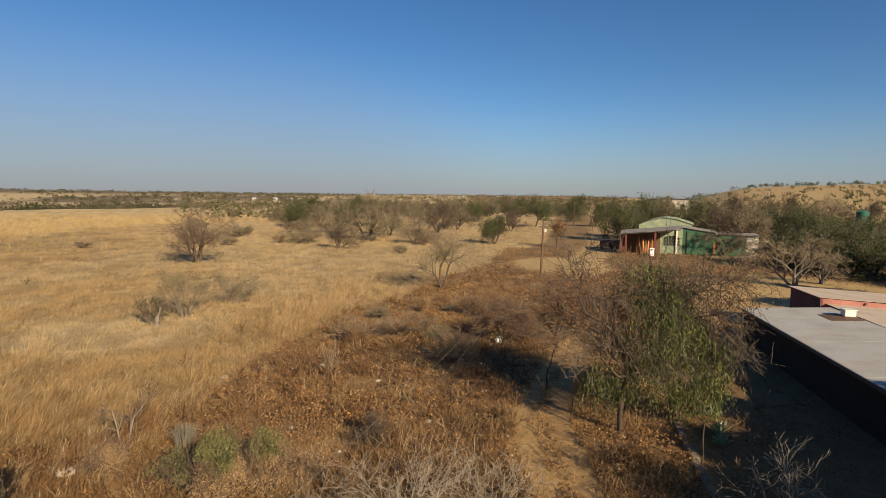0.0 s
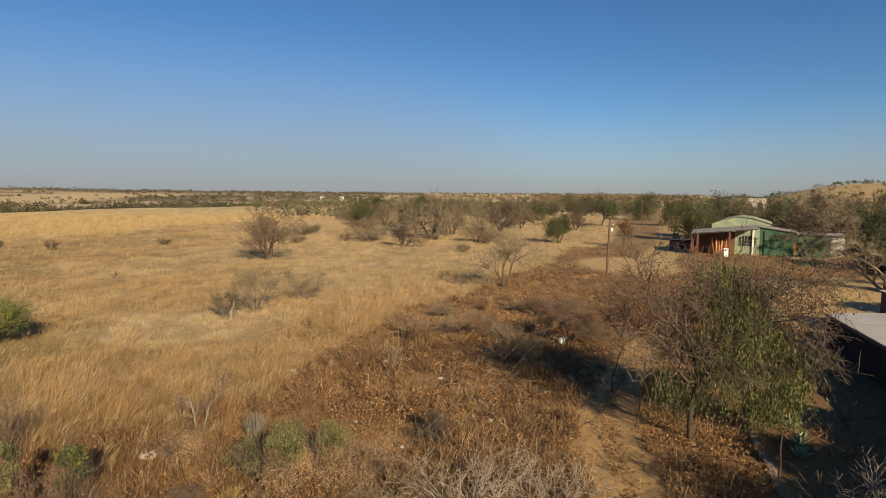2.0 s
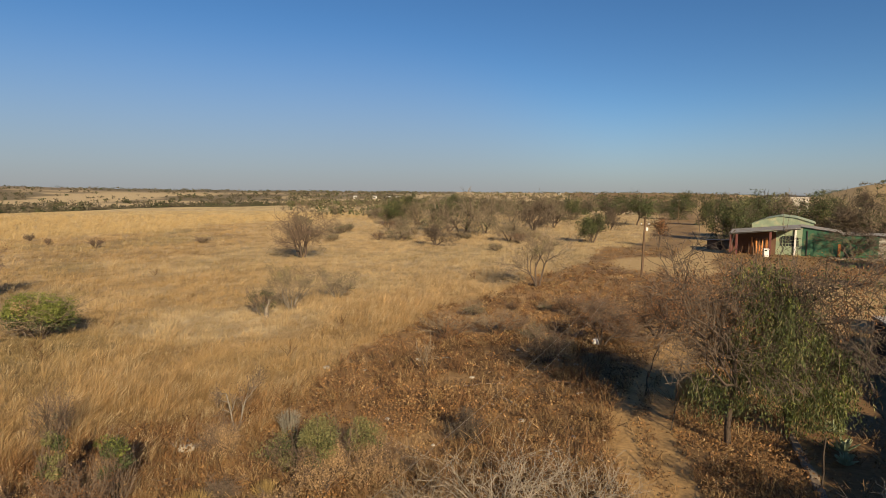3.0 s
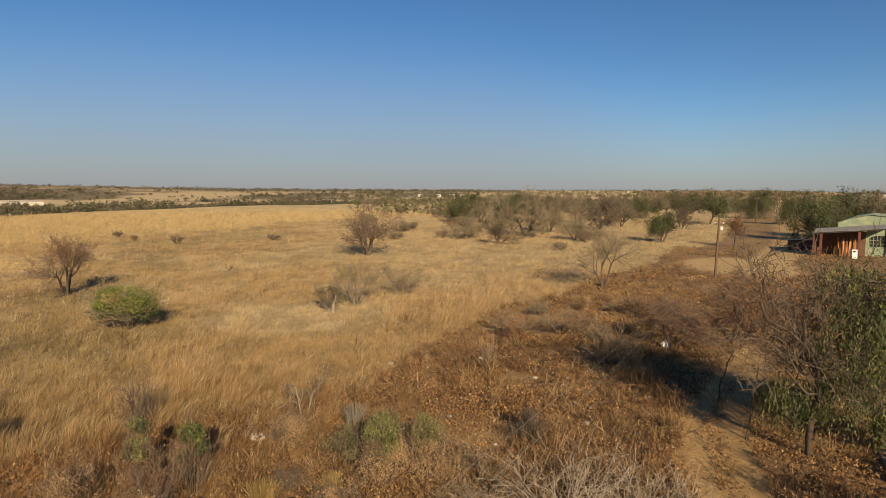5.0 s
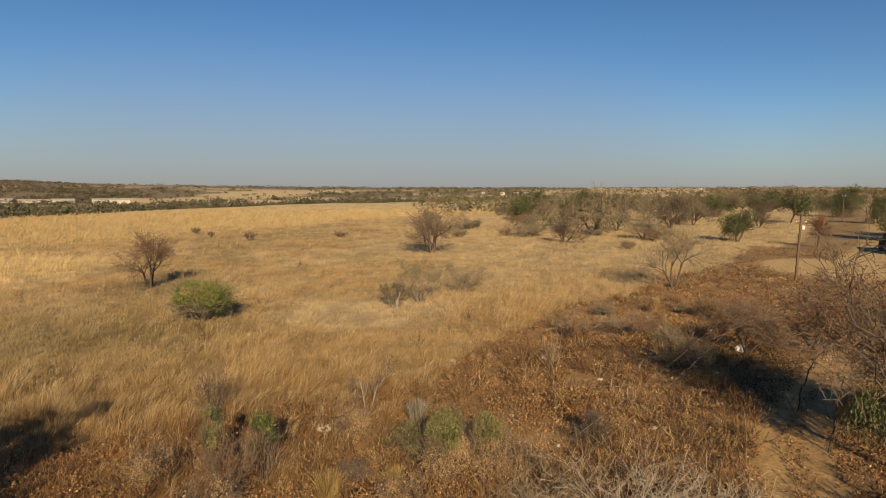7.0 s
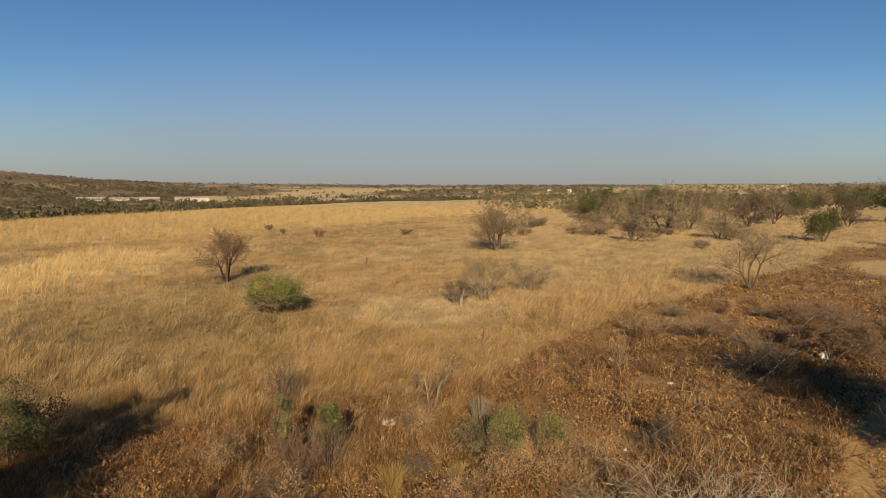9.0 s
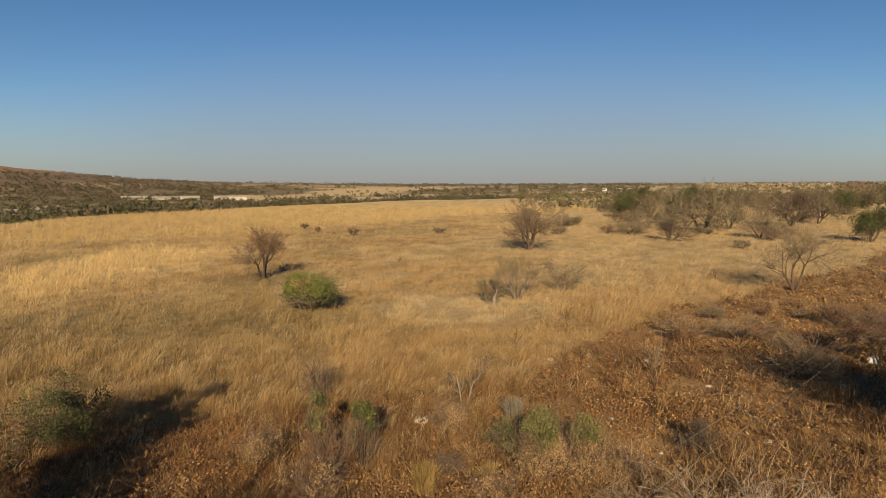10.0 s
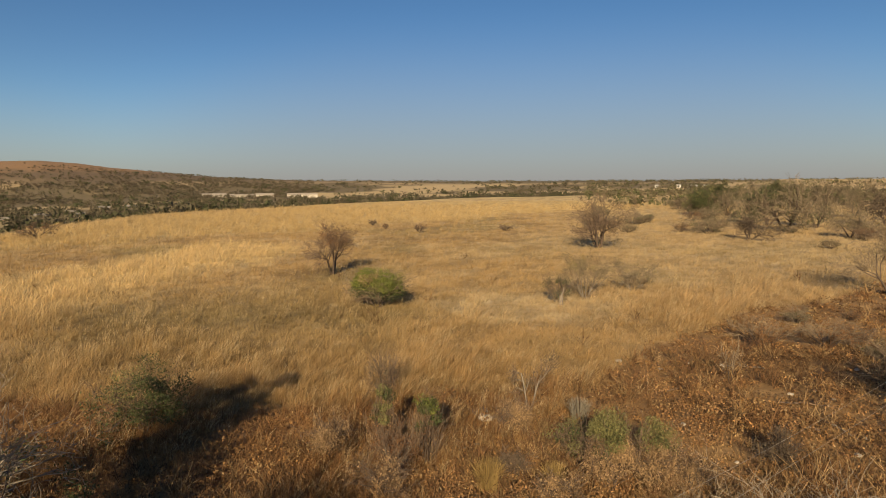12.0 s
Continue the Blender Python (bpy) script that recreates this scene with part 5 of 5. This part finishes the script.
def low_store(x, y, w, d, h, turn):
    ob = thing("low_store", "low dark tin store beside the workshop", "shed", pose(x, y, ground_z(x, y) - 0.1, 0, 0, turn))
    part("wall", box((-w / 2, -d / 2, 0), (w / 2, d / 2, h)), RUSTY, ob)
    part("roof", prism([(-w / 2 - 0.15, h), (w / 2 + 0.15, h + 0.12), (w / 2 + 0.15, h + 0.18), (-w / 2 - 0.15, h + 0.06)], -d / 2 - 0.2, d / 2 + 0.1), IRON, ob)
    part("door", box((-0.5, -d / 2 - 0.04, 0.1), (0.4, -d / 2 - 0.004, h - 0.15)), SHADE_BLACK, ob)


green_shed()
plank_stack(33.4, 101.6)
low_store(31.6, 110.5, 4.2, 3.0, 1.7, -15)
white_crate(34.4, 96.9, ground_z(34.4, 96.9), 0.7, 0.6, 1.3, "white appliance standing at the veranda")

# long low shed: origin at the far end of its eave, u across, v along towards the eye
SHED_O, SHED_U, SHED_V = Vector((19.63, 37.93, 0)), Vector((0.983, -0.181, 0)), Vector((-0.181, -0.983, 0))
SHED_M = Matrix((SHED_U, -SHED_V, Vector((0, 0, 1)))).transposed().to_4x4()
SHED_M.translation = SHED_O


def long_shed():
    ob = thing("long_shed", "long low shed with flat grey roof and dark side", "building", SHED_M)
    length = 30.0
    part("roof", prism([(-0.12, 2.10), (-0.12, 2.15), (5.2, 2.42), (5.2, 2.36)], -length, 0.0), TIN, ob, "flat weathered grey roof")
    for k in range(5):
        yy = -3.2 - k * 6.1
        part("seam", prism([(-0.13, 2.152), (-0.13, 2.158), (5.2, 2.428), (5.2, 2.422)], yy, yy + 0.05), TIN, ob)
    # walls turned from the sun; their shade is put into the near-black colour
    part("wall", box((0.02, -length + 0.1, -0.3), (0.14, -0.1, 2.1)), SHADE_BLACK, ob, "side wall coloured near-black for its shade")
    part("wall", box((0.14, -0.25, -0.3), (5.1, -0.1, 2.12)), SHADE_BLACK, ob)
    part("fascia", box((-0.17, -length, 1.97), (-0.122, 0.0, 2.13)), IRON, ob)
    part("rust_patch", prism([(3.4, 2.335), (3.4, 2.345), (5.1, 2.43), (5.1, 2.42)], -4.3, -2.4), RUSTY, ob, "rust-brown roof sheet")


def red_shed():
    ob = thing("red_shed", "red-walled shed with dusty mono-pitch tin roof", "building", SHED_M)
    # side wall darkened in colour for its shade, sunlit red front, two roofs
    part("wall", box((4.9, 0.95, -0.3), (5.05, 5.8, 2.84)), DARK_RED, ob, "red side wall with shade put into its maroon colour")
    part("wall", prism([(5.05, -0.3), (15.0, -0.3), (15.0, 2.31), (5.05, 2.84)], 0.95, 1.1), RED_WALL, ob, "sunlit red front wall")
    sheet_between("roof", (4.75, 0.84, 2.92), (15.2, 0.84, 2.36), (4.75, 6.0, 2.95), TIN_TAN, ob, "dusty tan tin roof", 0.2)
    sheet_between("lean_to_roof", (5.22, -8.0, 2.42), (15.2, -8.0, 1.92), (5.22, 0.94, 2.5), TIN_TAN, ob, "corrugated lean-to roof", 0.2)
    for x in (7.5, 9.5, 11.5):
        part("bracket", box((x, 0.85, 2.63 - (x - 5) * 0.053), (x + 0.1, 0.945, 2.76 - (x - 5) * 0.053)), IRON, ob)


long_shed()
red_shed()
p = SHED_M @ Vector((4.85, -2.9, 2.405))
white_crate(p.x, p.y, p.z, 0.62, 0.55, 0.42, "white box standing on the shed roof", -10)


def stick(points, radii, sides=8):
    pts = np.array(points, float)
    v, q = tubes(pts[:-1], pts[1:], np.array(radii[:-1]), np.array(radii[1:]), sides)
    return mesh_of("stick", v, quads=q, smooth=True)


def water_tank(x, y, top, r):
    ob = thing("water_tank", "green plastic water tank on a steel stand", "water tank", pose(x, y, 0))
    zb = ground_z(x, y)
    bm = bmesh.new()
    bmesh.ops.create_cone(bm, cap_ends=True, segments=20, radius1=r, radius2=r, depth=1.9, matrix=Matrix.Translation((0, 0, top - 1.1)))
    bmesh.ops.create_cone(bm, cap_ends=True, segments=20, radius1=r, radius2=r * 0.35, depth=0.3, matrix=Matrix.Translation((0, 0, top)))
    tank = part("tank", bm, TANK_GREEN, ob)
    part("lid", stick([(0, 0, top + 0.14), (0, 0, top + 0.2), (0, 0, top + 0.26)], [r * 0.3, r * 0.3, r * 0.2], 14), TANK_GREEN, tank)
    for k in range(3):
        part("rib", stick([(0, 0, top - 1.8 + k * 0.6), (0, 0, top - 1.76 + k * 0.6), (0, 0, top - 1.7 + k * 0.6)], [r * 1.005, r * 1.03, r * 1.005], 20), TANK_GREEN, tank)
    part("platform", box((-r, -r, top - 2.2), (r, r, top - 2.06)), IRON, ob)
    for sx in (-1, 1):
        for sy in (-1, 1):
            part("leg", box((sx * r * 0.8 - 0.06, sy * r * 0.8 - 0.06, zb - 0.2), (sx * r * 0.8 + 0.06, sy * r * 0.8 + 0.06, top - 2.2)), IRON, ob)


water_tank(75.3, 106.0, 7.7, 1.0)


def far_house(name, label, x, y, w, d, h, turn, wall=WHITE, roof=TIN, pitch=0.35, bays=4):
    """A small distant house with a pitched roof, door and windows."""
    zb = min(ground_z(x, y), ground_z(x + w * 0.3, y), ground_z(x - w * 0.3, y)) - 0.3
    ob = thing(name, label, "building", pose(x, y, zb, 0, 0, turn))
    part("wall", box((-w / 2, -d / 2, 0), (w / 2, d / 2, h)), wall, ob)
    rise = d / 2 * pitch
    part("roof", prism([(-d / 2 - 0.4, h - 0.12), (0, h + rise), (d / 2 + 0.4, h - 0.12), (d / 2 + 0.4, h + 0.05), (0, h + rise + 0.2), (-d / 2 - 0.4, h + 0.05)], -w / 2 - 0.3, w / 2 + 0.3),
         roof, ob, m=pose(0, 0, 0, 0, 0, 90))
    for i in range(bays):
        cx = -w / 2 + w * (i + 0.5) / bays
        win = part("window", box((cx - w / bays * 0.22, -d / 2 - 0.05, h * 0.35), (cx + w / bays * 0.22, -d / 2 - 0.004, h * 0.75)), GLASS, ob)
        part("sill", box((cx - w / bays * 0.25, -d / 2 - 0.18, h * 0.35 - 0.16), (cx + w / bays * 0.25, -d / 2 - 0.004, h * 0.35 - 0.004)), wall, win)


far_house("hill_house", "pale flat-roofed house among trees on the slope", 96.0, 252.0, 13, 8, 7.6, 0, wall=FLAKED, roof=IRON, pitch=0.05, bays=3)
for x, y, w, h, turn in [(-815, 492, 34, 3.6, 60), (-785, 520, 36, 3.4, 58), (-757, 540, 26, 3.8, 55), (-700, 565, 44, 5.0, 52)]:
    far_house("farm_hall", "long white farm hall with pale roof", x, y, w, 16, h, turn, wall=FLAKED, roof=THATCH, pitch=0.25, bays=0)
for x, y, w, h, turn in [(-452, 126, 11, 4, 75), (-440, 112, 8, 3.5, 80), (-476, 155, 13, 4, 70), (-466, 175, 9, 3.5, 75), (-520, 190, 12, 4, 70), (-548, 226, 12, 4, 65), (-575, 262, 14, 4, 65)]:
    far_house("village_house", "small dull village house with tin roof", x, y, w * 0.75, 6, h * 0.8, turn, wall=CONCRETE, roof=OLD_TIN, bays=2)
for x, y, w, h in [(-305, 1065, 8, 3.6), (-279, 1065, 11, 3.2), (-262, 1075, 8, 3), (-345, 1072, 6, 4), (118, 1300, 7, 2.4), (40, 1320, 6, 2.2)]:
    far_house("distant_house", "distant white house on the plain", x, y, w, 9, h, 15, bays=1)


# ============ poles, wires, fence ============
def power_pole(x, y, h, label, lean=0.15, box_on=True):
    ob = thing("power_pole", label, "pole", pose(x, y, ground_z(x, y) - 0.1))
    part("post", stick([(0, 0, 0), (lean * 0.3, 0, h * 0.4), (lean, 0, h + 0.1)], [0.15, 0.13, 0.1]), POLE_WOOD, ob)
    arm = part("crossarm", box((lean - 0.5, -0.05, h - 0.75), (lean + 0.5, 0.05, h - 0.63), 0.01), POLE_WOOD, ob)
    for sx in (-0.42, 0.42):
        part("insulator", stick([(lean + sx, 0, h - 0.63), (lean + sx, 0, h - 0.54), (lean + sx, 0, h - 0.45)], [0.05, 0.08, 0.03]), WHITE, arm)
    if box_on:
        part("meter_box", box((lean + 0.12, -0.12, h - 1.35), (lean + 0.34, 0.1, h - 0.95), 0.02), WHITE, ob, "white service box")


CABLE = material("weathered_cable", (0.30, 0.27, 0.23), rough=0.5, grain_amt=0.1)


def wire(a, b, sag):
    pts = []
    for k in np.linspace(0, 1, 25):
        pts.append(tuple(Vector(a).lerp(Vector(b), k) - Vector((0, 0, 4 * sag * k * (1 - k)))))
    along = (Vector(b) - Vector(a)).normalized()
    side = along.cross(Vector((0, 0, 1))).normalized()
    up = side.cross(along)
    ring = [(side * math.cos(q) + up * math.sin(q)) * 0.0025 for q in (0.8, 2.4, 3.9, 5.5)]
    verts = [tuple(Vector(p) + o) for p in pts for o in ring]
    quads = [(4 * i + k, 4 * i + (k + 1) % 4, 4 * i + 4 + (k + 1) % 4, 4 * i + 4 + k) for i in range(len(pts) - 1) for k in range(4)]
    ob = part("overhead_wire", mesh_of("overhead_wire", verts, quads=quads, smooth=True), CABLE)
    tagged(ob, "thin dark overhead wire hung from the pole", "wire", "overhead wires")


power_pole(11.6, 69.3, 6.7, "wooden power pole with insulators and white box")
power_pole(48.4, 219.3, 8.6, "wooden power pole beside the dirt road", 0.0, False)
for off in (-0.3, 0.3):
    wire((11.75 + off, 69.3, 6.2), (-2.6 + off, 7.5, 4.2), 1.75)
    wire((11.75 + off, 69.3, 6.2), (48.4 + off, 219.3, 8.1), 2.0)


def fence_post(x, y, h, lean, label, thick=1.0):
    ob = part("fence_post", stick([(0, 0, -0.1), (lean * 0.35 + 0.03, 0.02, h * 0.33), (lean * 0.6 - 0.03, 0, h * 0.66), (lean, 0.03, h)], [0.055 * thick, 0.05 * thick, 0.048 * thick, 0.035 * thick], 7), OLD_WOOD, m=pose(x, y, ground_z(x, y)))
    tagged(ob, label, "fence post", "old fence posts")


fence_post(5.2, 23.3, 2.75, 0.33, "crooked dark wooden fence post by the track", 0.6)
fence_post(5.42, 29.9, 1.6, 0.55, "leaning dark wooden fence post by the track", 0.6)
fence_post(4.95, 27.4, 1.1, 0.1, "short dark wooden fence post by the track", 0.6)
fence_post(8.76, 19.1, 1.7, 0.05, "upright dark fence post at the yard edge", 0.6)
fence_post(9.6, 23.1, 1.9, -0.05, "thin dark fence post at the yard edge", 0.55)


def kerb():
    """A broken line of edging stones along the yard."""
    holder = thing("kerb", "broken line of dusty concrete edging slabs", "kerb", kind="structure")
    a, b = Vector((9.75, 24.4, 0)), Vector((8.1, 16.0, 0))
    d = (b - a)
    turn = math.degrees(math.atan2(d.y, d.x))
    n = 9
    for i in range(n):
        p = a.lerp(b, (i + 0.5) / n)
        part("slab", box((-d.length / n / 2 + 0.02, -0.13, -0.1), (d.length / n / 2 - 0.02, 0.13, 0.11), 0.025), CONCRETE, holder,
             m=pose(p.x + random.uniform(-0.03, 0.03), p.y, ground_z(p.x, p.y) + random.uniform(-0.02, 0.02), random.uniform(-3, 3), 0, turn + random.uniform(-3, 3)))


kerb()

# ============ small things on the ground ============
AGAVE = material("agave_leaf", (0.26, 0.30, 0.175), rough=0.5, grain_amt=0, patch=3, patch_amt=0.2, island=0.2)


def agave(x, y, h, seed):
    """A rosette of stiff pointed leaves, each a folded blade."""
    rng = random.Random(seed)
    ob = thing("agave", "spiky pale green agave rosette in shade", "agave", pose(x, y, ground_z(x, y)), "agaves at the yard edge")
    for i in range(26):
        turn, rise = i * 137.5, rng.uniform(15, 80)
        length = h * rng.uniform(0.85, 1.1)
        bm = bmesh.new()
        rows = []
        for k, wd in ((0, 0.05), (0.35, 0.065), (0.7, 0.045), (1, 0.004)):
            xx = k * length
            zz = -0.1 * k * k * length
            rows.append([bm.verts.new((xx, -wd, zz + wd * 0.5)), bm.verts.new((xx, 0, zz - wd * 0.3)), bm.verts.new((xx, wd, zz + wd * 0.5)), bm.verts.new((xx, 0, zz - wd * 0.55))])
        for r0, r1 in zip(rows, rows[1:]):
            for j in range(4):
                bm.faces.new((r0[j], r0[(j + 1) % 4], r1[(j + 1) % 4], r1[j]))
        part("leaf", bm, AGAVE, ob, m=pose(0, 0, 0.05, 0, -rise, turn))


agave(11.3, 24.0, 0.5, 1)
agave(10.75, 22.0, 0.6, 2)
agave(10.35, 21.0, 0.45, 3)


def rock(name, label, x, y, size, seed, mat=STONE, squash=0.6):
    bm = bmesh.new()
    bmesh.ops.create_icosphere(bm, subdivisions=2, radius=size)
    for v in bm.verts:
        k = noise.noise(v.co * (2.2 / size) + Vector((seed * 7.1, 0, 0)))
        v.co *= 1 + 0.35 * k
        v.co.z *= squash
        v.co.x *= 1.25
    ob = part(name, bm, mat, m=pose(x, y, ground_z(x, y) + size * squash * 0.35, 0, 0, seed * 53))
    tagged(ob, label, "rock", "loose rocks")


rock("rock", "pale weathered rock lying in brown litter", -12.1, 18.3, 0.26, 1)
rock("rock", "flat pale rock half sunk in soil", -12.65, 18.75, 0.33, 2, squash=0.3)
rock("rock", "small pale stone at the grass edge", -10.8, 28.6, 0.16, 3)
for i in range(34):
    rx, ry = random.uniform(-9, 3.0), random.uniform(19, 34)
    rock("stone", "small pale stone among fallen leaves", rx, ry, random.uniform(0.05, 0.12), 10 + i)


def stump(x, y):
    ob = thing("tree_stump", "weathered grey forked tree stump in grass", "stump", pose(x, y, ground_z(x, y) - 0.1))
    part("trunk", stick([(0, 0, 0), (0.05, 0, 0.4), (0.02, 0.05, 0.8)], [0.2, 0.16, 0.13], 9), BARK_GREY, ob)
    part("fork", stick([(0.02, 0.05, 0.75), (0.2, 0.05, 1.1), (0.26, 0.0, 1.45)], [0.09, 0.07, 0.04], 8), BARK_GREY, ob)
    part("fork", stick([(0.02, 0.05, 0.75), (-0.2, 0.0, 1.0), (-0.25, 0.05, 1.25)], [0.08, 0.06, 0.04], 8), BARK, ob)


stump(-19.75, 40.0)


def jerrycan(x, y):
    ob = thing("jerrycan", "white plastic jerrycan lying under a thorn tree", "jerrycan", pose(x, y, ground_z(x, y) + 0.02, 0, 12, 25))
    part("body", box((-0.24, -0.15, 0), (0.24, 0.15, 0.34), 0.06), WHITE, ob)
    part("neck", stick([(0.15, 0, 0.32), (0.16, 0, 0.39), (0.16, 0, 0.41)], [0.05, 0.05, 0.04]), WHITE, ob)
    part("grip", stick([(-0.16, 0, 0.32), (-0.12, 0, 0.41), (0.05, 0, 0.41), (0.08, 0, 0.32)], [0.025] * 4), WHITE, ob)


jerrycan(3.55, 36.3)


def fallen_branch(x, y, length, turn, seed, mat):
    """A dead forked branch lying on the ground."""
    rng = random.Random(seed)
    pts, rad = [], []
    for k in range(6):
        f = k / 5
        pts.append((f * length, rng.uniform(-0.1, 0.1) * length * 0.5, 0.05 + 0.18 * length * f * (1 - f) * rng.uniform(0.4, 1.3)))
        rad.append(0.035 * length * (1 - 0.75 * f) * 0.6)
    ob = thing("fallen_branch", "dead bleached branch fallen on brown litter" if mat is BARK_GREY else "dead dark branch fallen on brown litter", "branch", pose(x, y, ground_z(x, y), 0, 0, turn), "fallen branches")
    part("stem", stick(pts, rad, 6), mat, ob)
    for k in (2, 3, 4):
        p = Vector(pts[k])
        d = Vector((rng.uniform(0.3, 0.8), rng.uniform(-0.8, 0.8), rng.uniform(0.1, 0.5))) * length * 0.32
        part("twig", stick([p, p + d * 0.5 + Vector((0, 0, 0.03)), p + d], [rad[k] * 0.6, rad[k] * 0.45, rad[k] * 0.2], 5), mat, ob)


for i, (bx, by, bl, bt) in enumerate([(-3.4, 27.0, 2.2, 20), (-0.6, 24.6, 1.6, 140), (-7.4, 25.5, 1.3, 75), (-4.6, 31.5, 1.8, 200), (0.8, 28.6, 2.4, 330), (-8.6, 22.6, 1.2, 300),
                                      (-1.8, 20.0, 1.5, 40), (2.6, 41.0, 2.0, 160), (-14.8, 18.0, 1.4, 95), (-10.9, 16.3, 1.5, 250)]):
    fallen_branch(bx, by, bl, bt, 300 + i, BARK_GREY if i % 2 else TWIG_BROWN)


def tussock(x, y, h, w, seed, col, label):
    rng = np.random.default_rng(seed)
    n = 260
    ang, rad = rng.uniform(0, 2 * np.pi, n), rng.uniform(0, 0.3, n) * w
    b = np.stack([np.cos(ang) * rad, np.sin(ang) * rad, 0 * rad], -1)
    out = rng.uniform(0.02, 0.5, n) * rng.uniform(0.5, 1.2, n)
    m1 = b + np.stack([np.cos(ang) * out * 0.4 * w, np.sin(ang) * out * 0.4 * w, h * 0.6 * (1 - 0.2 * out)], -1)
    tip = m1 + np.stack([np.cos(ang) * out * 0.6 * w, np.sin(ang) * out * 0.6 * w, h * (0.45 - 0.6 * out)], -1)
    v1, q1 = tubes(b, m1, np.full(n, 0.006), np.full(n, 0.005), 3)
    v2, q2 = tubes(m1, tip, np.full(n, 0.005), np.full(n, 0.002), 3)
    v = np.concatenate([v1, v2])
    q = np.concatenate([q1, q2 + len(v1)])
    tint = np.array(col) * np.tile(np.repeat(rng.uniform(0.7, 1.25, (n, 1)), 6, axis=0), (2, 1))
    ob = part("grass_tussock", mesh_of("grass_tussock", v, quads=q, tint=tint, mats=[GRASS]), None, m=pose(x, y, ground_z(x, y) - 0.02))
    tagged(ob, label, "grass tussock", "grass tussocks")


tussock(-9.1, 20.2, 1.0, 0.9, 1, (0.31, 0.28, 0.22), "grey drooping dry grass tussock")
tussock(-9.1, 13.9, 1.0, 1.0, 2, (0.39, 0.275, 0.11), "golden dry grass tussock in scrub")
tussock(-7.6, 15.2, 0.8, 0.8, 3, (0.38, 0.27, 0.11), "golden dry grass tussock in scrub")
tussock(6.5, 26.6, 1.1, 1.0, 4, (0.37, 0.285, 0.155), "pale dry grass tussock under the tree")
tussock(8.1, 24.9, 0.9, 0.9, 5, (0.37, 0.285, 0.155), "pale dry grass tussock under the tree")
tussock(1.8, 33.0, 1.1, 1.0, 6, (0.37, 0.285, 0.155), "pale dry grass tussock by dark scrub")
